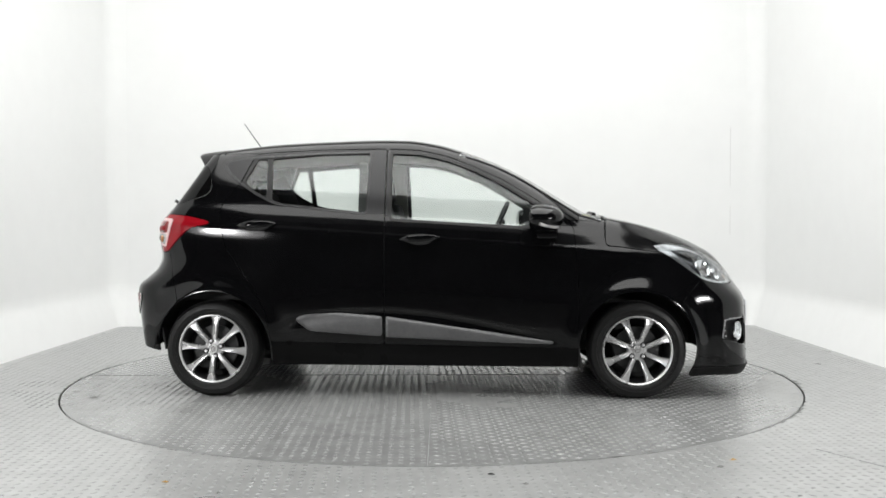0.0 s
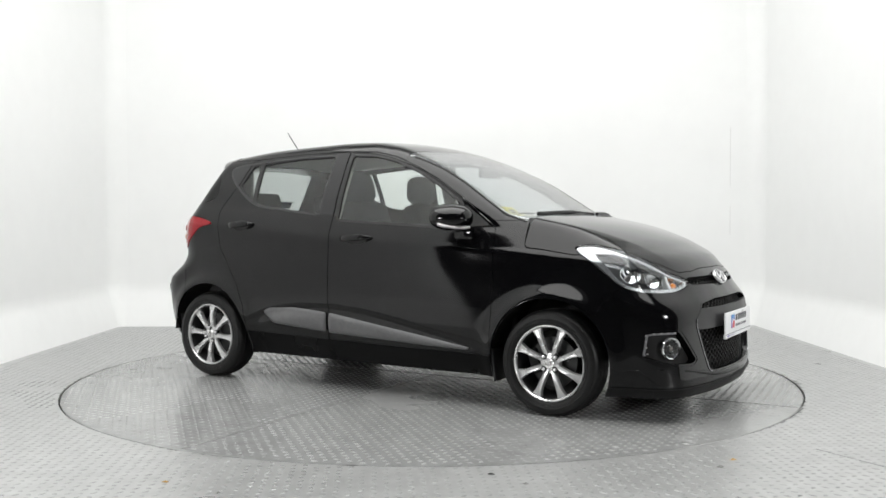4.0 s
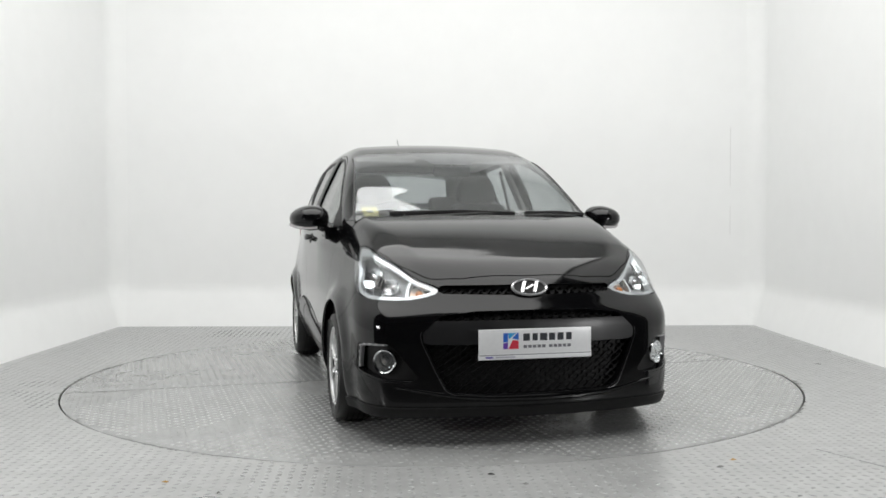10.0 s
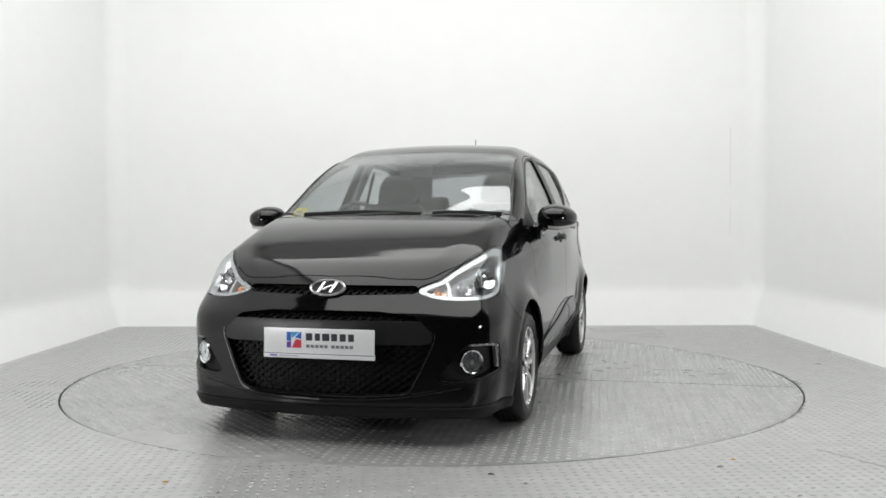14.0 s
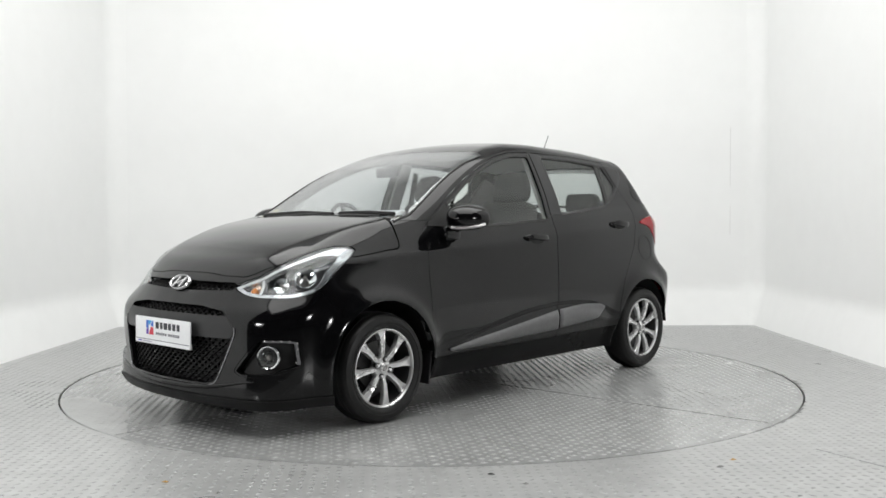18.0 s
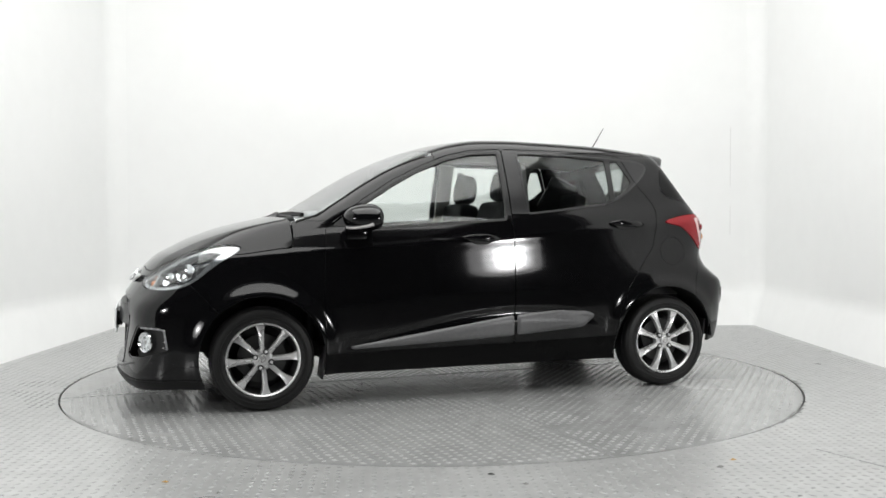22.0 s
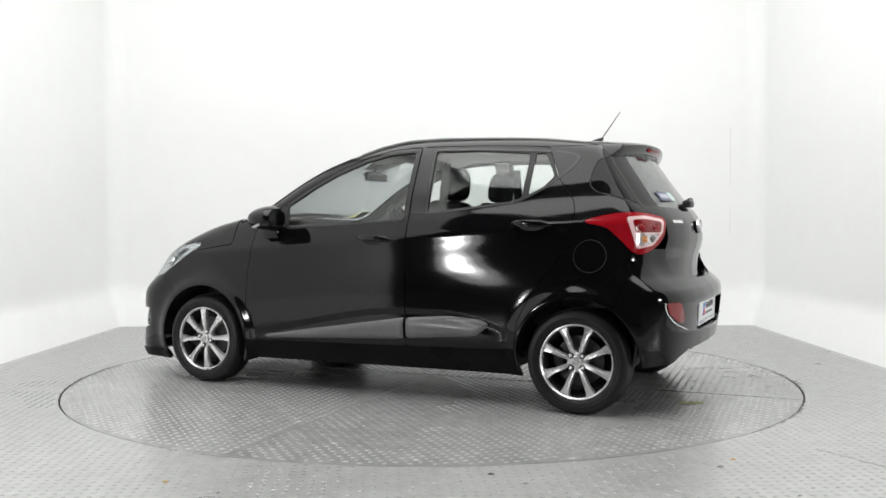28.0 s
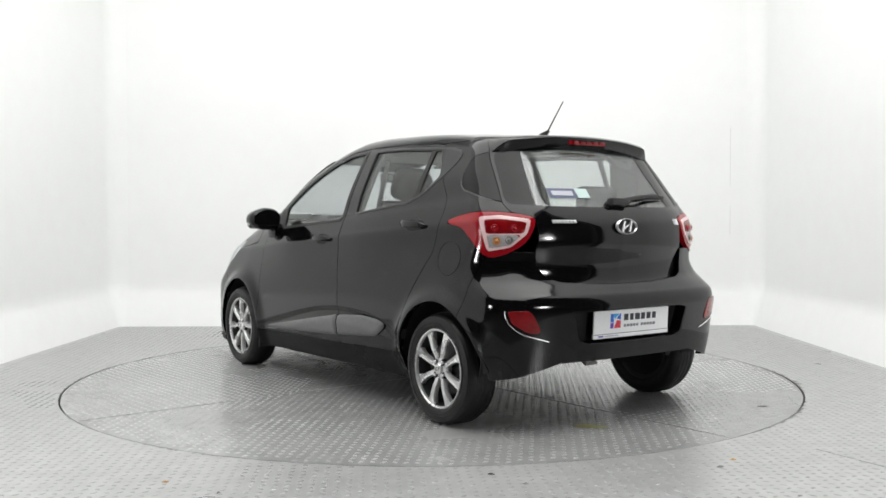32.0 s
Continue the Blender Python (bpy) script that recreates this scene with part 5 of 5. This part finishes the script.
# ---- wheels: y points out of the wheel ----
def make_wheel(m):
    w = new("wheel")
    w.parent = car
    w.matrix_basis = m
    tyre = turned([(0.188, -0.165), (0.212, -0.176), (0.245, -0.172), (0.262, -0.158), (0.2710, -0.130), (0.2720, -0.085), (0.2710, -0.040), (0.2645, -0.014), (0.259, -0.004), (0.254, 0.000), (0.253, 0.003), (0.239, 0.008), (0.228, 0.009), (0.227, 0.006), (0.214, 0.004), (0.213, 0.0065), (0.203, 0.003), (0.196, -0.004), (0.188, -0.012)], 72, "y", True)
    t = part("tyre", tyre, RUBBER, w)
    for k in range(4):
        y = -0.045 - 0.027 * k
        part("tread_groove", turned([(0.2700, y - 0.004), (0.2727, y - 0.0035), (0.2727, y + 0.0035), (0.2700, y + 0.004)], 60, "y", True), DARK, t)
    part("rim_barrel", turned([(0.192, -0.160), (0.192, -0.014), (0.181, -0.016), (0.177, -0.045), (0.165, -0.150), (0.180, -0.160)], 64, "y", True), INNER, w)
    part("rim_lip", turned([(0.1915, -0.014), (0.1950, -0.005), (0.1935, 0.0), (0.1890, 0.001), (0.1835, -0.005), (0.1820, -0.018)], 64, "y", True), ALLOY, w)
    sp = []
    for k in range(8):
        bm = bmesh.new()
        secs = []
        for i in range(8):
            f = i / 7
            r = 0.034 + (0.1855 - 0.034) * f
            hw = 0.0115 + 0.0045 * f + 0.013 * max(0, f - 0.60) ** 2 / 0.16
            y = -0.018 + 0.010 * math.sin(f * math.pi) + 0.006 * f
            edge, dip = 0.006, 0.0045 * math.sin(min(1, f * 1.3) * math.pi * 0.55)
            secs.append([bm.verts.new(q) for q in ((-hw, y - 0.026, r), (-hw, y - edge, r), (-hw + 0.003, y, r), (0, y - dip, r), (hw - 0.003, y, r), (hw, y - edge, r), (hw, y - 0.026, r))])
        for a, b in zip(secs, secs[1:]):
            for j in range(7):
                bm.faces.new((a[j], a[(j + 1) % 7], b[(j + 1) % 7], b[j]))
        bm.faces.new(secs[0])
        bm.faces.new(secs[-1][::-1])
        bmesh.ops.rotate(bm, matrix=Matrix.Rotation(2 * math.pi * (k + 0.12) / 8, 3, "Y"), verts=bm.verts)
        part("spoke", bm, ALLOY, w)
    part("hub", turned([(0.056, -0.05), (0.056, -0.030), (0.050, -0.020), (0.033, -0.016), (0.001, -0.016)], 36), ALLOY, w)
    cap = part("hub_cap", turned([(0.027, -0.02), (0.027, -0.008), (0.024, -0.004), (0.001, -0.003)], 30), ALLOY, w)
    oval = turned([(1, -0.001), (1, 0.001), (0.75, 0.0015), (0.75, -0.001)], 24, "y", True)
    bmesh.ops.scale(oval, vec=(0.017, 1, 0.0095), verts=oval.verts)
    part("cap_mark", oval, STEEL, cap, at=Matrix.Translation((0, -0.002, 0)))
    for k in range(4):
        a = 2 * math.pi * (k + 0.5) / 4 + 0.298
        # dark disc on the hub face paints the shade of a nut recess
        part("nut_recess", turned([(0.0155, -0.03), (0.0155, -0.0125), (0.001, -0.0122)], 16), DARK, w, at=Matrix.Translation((0.044 * math.cos(a), 0.0, 0.044 * math.sin(a))))
        part("wheel_nut", turned([(0.0095, -0.03), (0.0095, -0.007), (0.007, -0.003), (0.001, -0.002)], 10), SILVER, w, at=Matrix.Translation((0.044 * math.cos(a), 0.0, 0.044 * math.sin(a))))
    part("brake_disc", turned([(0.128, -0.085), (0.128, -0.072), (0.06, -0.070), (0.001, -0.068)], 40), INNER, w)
    part("caliper", box(0.05, 0.05, 0.13, 0.012, at=Matrix.Translation((0.10, -0.072, 0.03))), DARK, w)
    part("wheel_back", turned([(0.17, -0.150), (0.17, -0.135), (0.001, -0.13)], 32), DARK, w)
    return w


first = make_wheel(pose(1.190, 0.803, 0.2685, 0, 43.6, 0))
for m in (pose(-1.192, 0.797, 0.2705, 0, 18.6, 0), pose(1.190, -0.803, 0.2685, 0, 0, 180) @ pose(0, 0, 0, 0, 17, 0), pose(-1.192, -0.797, 0.2705, 0, 0, 180) @ pose(0, 0, 0, 0, 79.6, 0)):
    copy_thing(first, m)
# ---- tread plate pattern, joints and litter on the floor ----
def treads(name, keep, pitch, turn, parent, mat, length, width, height, seed):
    """Raised lozenges in two alternating directions."""
    n = int(14 / pitch)
    i, j = np.meshgrid(np.arange(-n, n + 1), np.arange(-n, n + 1), indexing="ij")
    i, j = i.ravel(), j.ravel()
    ca, sa = math.cos(radians(turn)), math.sin(radians(turn))
    px, py = i * pitch, j * pitch
    x, y = px * ca - py * sa, px * sa + py * ca
    ok = keep(x, y)
    x, y, par = x[ok], y[ok], ((i + j) % 2)[ok]
    rng = np.random.default_rng(seed)
    ang = radians(turn + 45) + par * math.pi / 2
    h = height * (0.55 + 0.45 * rng.random(len(x)))
    c, s = np.cos(ang), np.sin(ang)
    shape = [(-length, 0, -0.001), (0, -width, -0.001), (length, 0, -0.001), (0, width, -0.001), (-length * 0.5, 0, 1), (0, -width * 0.5, 1), (length * 0.5, 0, 1), (0, width * 0.5, 1)]
    v = np.stack([np.stack([x + a * c - b * s, y + a * s + b * c, np.where(z > 0, h, -0.001)], 1) for a, b, z in shape], 1).reshape(-1, 3)
    base = np.arange(len(x)) * 8
    quads = [(4, 5, 6, 7), (0, 1, 5, 4), (1, 2, 6, 5), (2, 3, 7, 6), (3, 0, 4, 7)]
    f = np.stack([np.stack([base + k for k in q], 1) for q in quads], 1).reshape(-1, 4)
    ob = put(name, v, f, mat, parent, smooth=True)
    return tagged(ob, kind="stuff")


fl = lambda x, y: (np.hypot(x, y) > R_TABLE + 0.03) & (np.abs(x) < WX - 0.16) & (y < WB - 0.16) & (y > -2.93)
tagged(treads("floor_treads", fl, 0.046, 4, None, FLOORTREAD, 0.021, 0.0115, 0.0026, 3), "raised lozenges of the grey tread plate floor", "tread pattern")
quad = lambda a, b: (lambda x, y: (np.hypot(x, y) < R_TABLE - 0.03) & a(x, y) & b(x, y))
pos, neg = lambda k: (lambda x, y: (x, y)[k] > 0.008), lambda k: (lambda x, y: (x, y)[k] < -0.008)
for a, b, ang in ((pos(0), pos(1), 3), (pos(0), neg(1), 47), (neg(0), pos(1), 46), (neg(0), neg(1), 2)):
    treads("disc_treads", quad(a, b), 0.046, ang, table, TREADTOP, 0.0215, 0.0125, 0.0026, 5)
for k in range(4):
    a = k * 90
    part("plate_joint", box(R_TABLE - 0.01, 0.0028, 0.003, at=pose(0, 0, 0, 0, 0, a) @ Matrix.Translation(((R_TABLE - 0.01) / 2, 0, 0.0002))), JOINT, table)
# joints of the outer floor plates
for x, y, l, a in ((2.02, -2.62, 1.5, 62), ):
    tagged(part("floor_joint", box(l, 0.0035, 0.003, at=Matrix.Translation((x, y, 0.0003)) @ pose(0, 0, 0, 0, 0, -a)), JOINT, None, "thin dark joint between floor plates"), kind="structure")
rng = random.Random(7)


def crumb(name, x, y, r, mat, label, cat):
    bm = bmesh.new()
    n = rng.randint(6, 9)
    pts = [(math.cos(2 * math.pi * k / n) * r * rng.uniform(0.6, 1.1), math.sin(2 * math.pi * k / n) * r * rng.uniform(0.35, 0.7)) for k in range(n)]
    top = bm.verts.new((0, 0, 0.006))
    ring = [bm.verts.new((p[0], p[1], 0.0)) for p in pts]
    for k in range(n):
        bm.faces.new((ring[k], ring[(k + 1) % n], top))
    bm.faces.new(ring[::-1])
    return tagged(part(name, bm, mat, None, at=pose(x, y, 0.0015, 0, 0, rng.uniform(-40, 40))), label, cat, "litter on the studio floor")


crumb("scrap", 0.247, -2.341, 0.018, DARK, "small dark scrap lying on the floor plate", "scrap")
crumb("scrap", 0.371, -2.472, 0.014, GRIME, "small grey scrap lying on the floor plate", "scrap")
crumb("leaf", -0.984, -2.438, 0.018, LEAF, "small dry brown leaf on the floor plate", "leaf")
crumb("leaf", 1.255, -2.13, 0.020, LEAF, "small dry yellow leaf on the floor plate", "leaf")
crumb("scrap", 1.17, -2.24, 0.022, GRIME, "small grey scrap lying on the floor plate", "scrap")
crumb("scrap", 2.65, 0.40, 0.03, GRIME, "small grey scrap lying on the floor plate", "scrap")
crumb("scrap", -0.75, -2.58, 0.012, GRIME, "small grey scrap lying on the floor plate", "scrap")


def smear(a0, a1, r0, w, seed, parent=None):
    """Ragged grime along the rim of the turntable."""
    rr = random.Random(seed)
    bm = bmesh.new()
    n = max(6, int(abs(a1 - a0) * 3.5))
    inner, outer = [], []
    for k in range(n + 1):
        a = radians(a0 + (a1 - a0) * k / n)
        e = math.sin(math.pi * k / n) ** 0.7
        ww = w * e * max(0.06, rr.uniform(-0.5, 1.0) ** 3)
        inner.append(bm.verts.new((r0 * math.cos(a), r0 * math.sin(a), 0.0008)))
        outer.append(bm.verts.new(((r0 + ww) * math.cos(a), (r0 + ww) * math.sin(a), 0.0008)))
    for k in range(n):
        bm.faces.new((inner[k], inner[k + 1], outer[k + 1], outer[k]))
    return part("grime", bm, GRIME, parent, "dark grime along the turntable rim", smooth=False)


for a0, a1, w, sd in ((-60, -100, 0.012, 1), (-20, -52, 0.030, 2), (-105, -128, 0.020, 3), (150, 205, 0.022, 4), (-18, 8, 0.05, 5)):
    tagged(smear(a0, a1, R_TABLE + 0.008, w, sd), kind="structure")
for a0, a1, w, sd in ((10, 40, -0.03, 6), (120, 150, -0.02, 7), (215, 250, -0.035, 8), (300, 318, -0.02, 9)):
    smear(a0, a1, R_TABLE - 0.004, w, sd, table)
def spot(name, x, y, r, flat_by, mat, label, seed, turn=0):
    """Ragged thin patch stuck to the turntable."""
    rr = random.Random(seed)
    bm = bmesh.new()
    ring = [bm.verts.new((math.cos(2 * math.pi * k / 18) * r * rr.uniform(0.55, 1.1), math.sin(2 * math.pi * k / 18) * r * flat_by * rr.uniform(0.55, 1.1), 0.0)) for k in range(18)]
    top = bm.verts.new((0, 0, 0.0012))
    for k in range(18):
        bm.faces.new((ring[k], ring[(k + 1) % 18], top))
    return part(name, bm, mat, table, label, at=pose(x, y, 0.0022, 0, 0, turn))


spot("stain", -1.66, 0.33, 0.10, 0.45, material("olive_stain", (0.20, 0.19, 0.07), 0.5, vary=0.3, scale=40), "faint olive stain on the turntable", 3, 40)
spot("paper_fleck", -0.585, -0.232, 0.022, 0.6, PAPER, "white paper fleck stuck to the turntable", 5)
spot("paper_fleck", -1.026, -0.044, 0.018, 0.6, PAPER, "white paper fleck stuck to the turntable", 6)
spot("dirt_spot", -1.336, -0.924, 0.030, 0.35, GRIME, "dark dirt spot on the turntable", 7)
spot("dirt_spot", 0.789, -2.068, 0.035, 0.4, GRIME, "dark dirt spot on the turntable", 8, 20)
spot("dirt_spot", -1.90, -0.75, 0.040, 0.4, GRIME, "dark dirt spot on the turntable", 9, 70)
# white cove along the foot of the walls
def cove(height=0.37, depth=0.10, r=0.16):
    """Curved skirting swept round the walls, upright where it meets them."""
    line = [(-WX, WL, 1, 0), (-WX, WB - r, 1, 0)]
    line += [(-WX + r - r * math.cos(a), WB - r + r * math.sin(a), math.cos(a), -math.sin(a)) for a in [math.pi / 2 * k / 8 for k in range(1, 9)]]
    line += [(-x, y, -nx, ny) for x, y, nx, ny in reversed(line)]
    line[-1] = (WX, WR, -1, 0)
    section = [(-0.01, 0.0), (depth + 0.001, 0.0)]
    for k in range(9):
        q = k / 8
        section.append((0.001 + depth * 0.22 * (1 - q) ** 2, height * (0.76 + 0.34 * q)))
    section.append((-0.01, height * 1.10))
    bm = bmesh.new()
    rows = [[bm.verts.new((x + nx * o, y + ny * o, z)) for o, z in section] for x, y, nx, ny in line]
    n = len(section)
    for a, b in zip(rows, rows[1:]):
        for j in range(n):
            bm.faces.new((a[j], a[(j + 1) % n], b[(j + 1) % n], b[j]))
    bm.faces.new(rows[0])
    bm.faces.new(rows[-1][::-1])
    return tagged(part("baseboard", bm, SKIRTPAINT, None, "white curved skirting along the foot of the studio walls"), kind="structure")


cove()
for z0, z1 in ((1.33, 1.90), (0.87, 1.14)):
    slab("wall_seam", 2.834, 2.838, WB - 0.003, WB, z0, z1, SEAM, "faint grey joint in the white wall")


def motions():
    """The turntable turns the car; angles in degrees."""
    turn = [(0.0, 0.0), (1.5, -10.9), (3.0, -21.72), (5.5, -40.0), (7.5, -54.9), (9.5, -69.88), (11.5, -84.78), (13.0, -95.55), (14.5, -105.98), (16.5, -120.30), (18.0, -131.1), (20.0, -145.36), (22.0, -159.56), (24.0, -173.86), (25.5, -184.7), (27.5, -199.28), (29.0, -210.2), (30.5, -221.08), (32.0, -231.98)]
    walk(table, [(t, pose(0, 0, 0, 0, 0, a)) for t, a in turn])
    walk(car, [(t, pose(0, 0, 0, 0, 0, a) @ pose(-0.0120, 0.0200, 0, 0, 0, -2.58)) for t, a in turn])


motions()
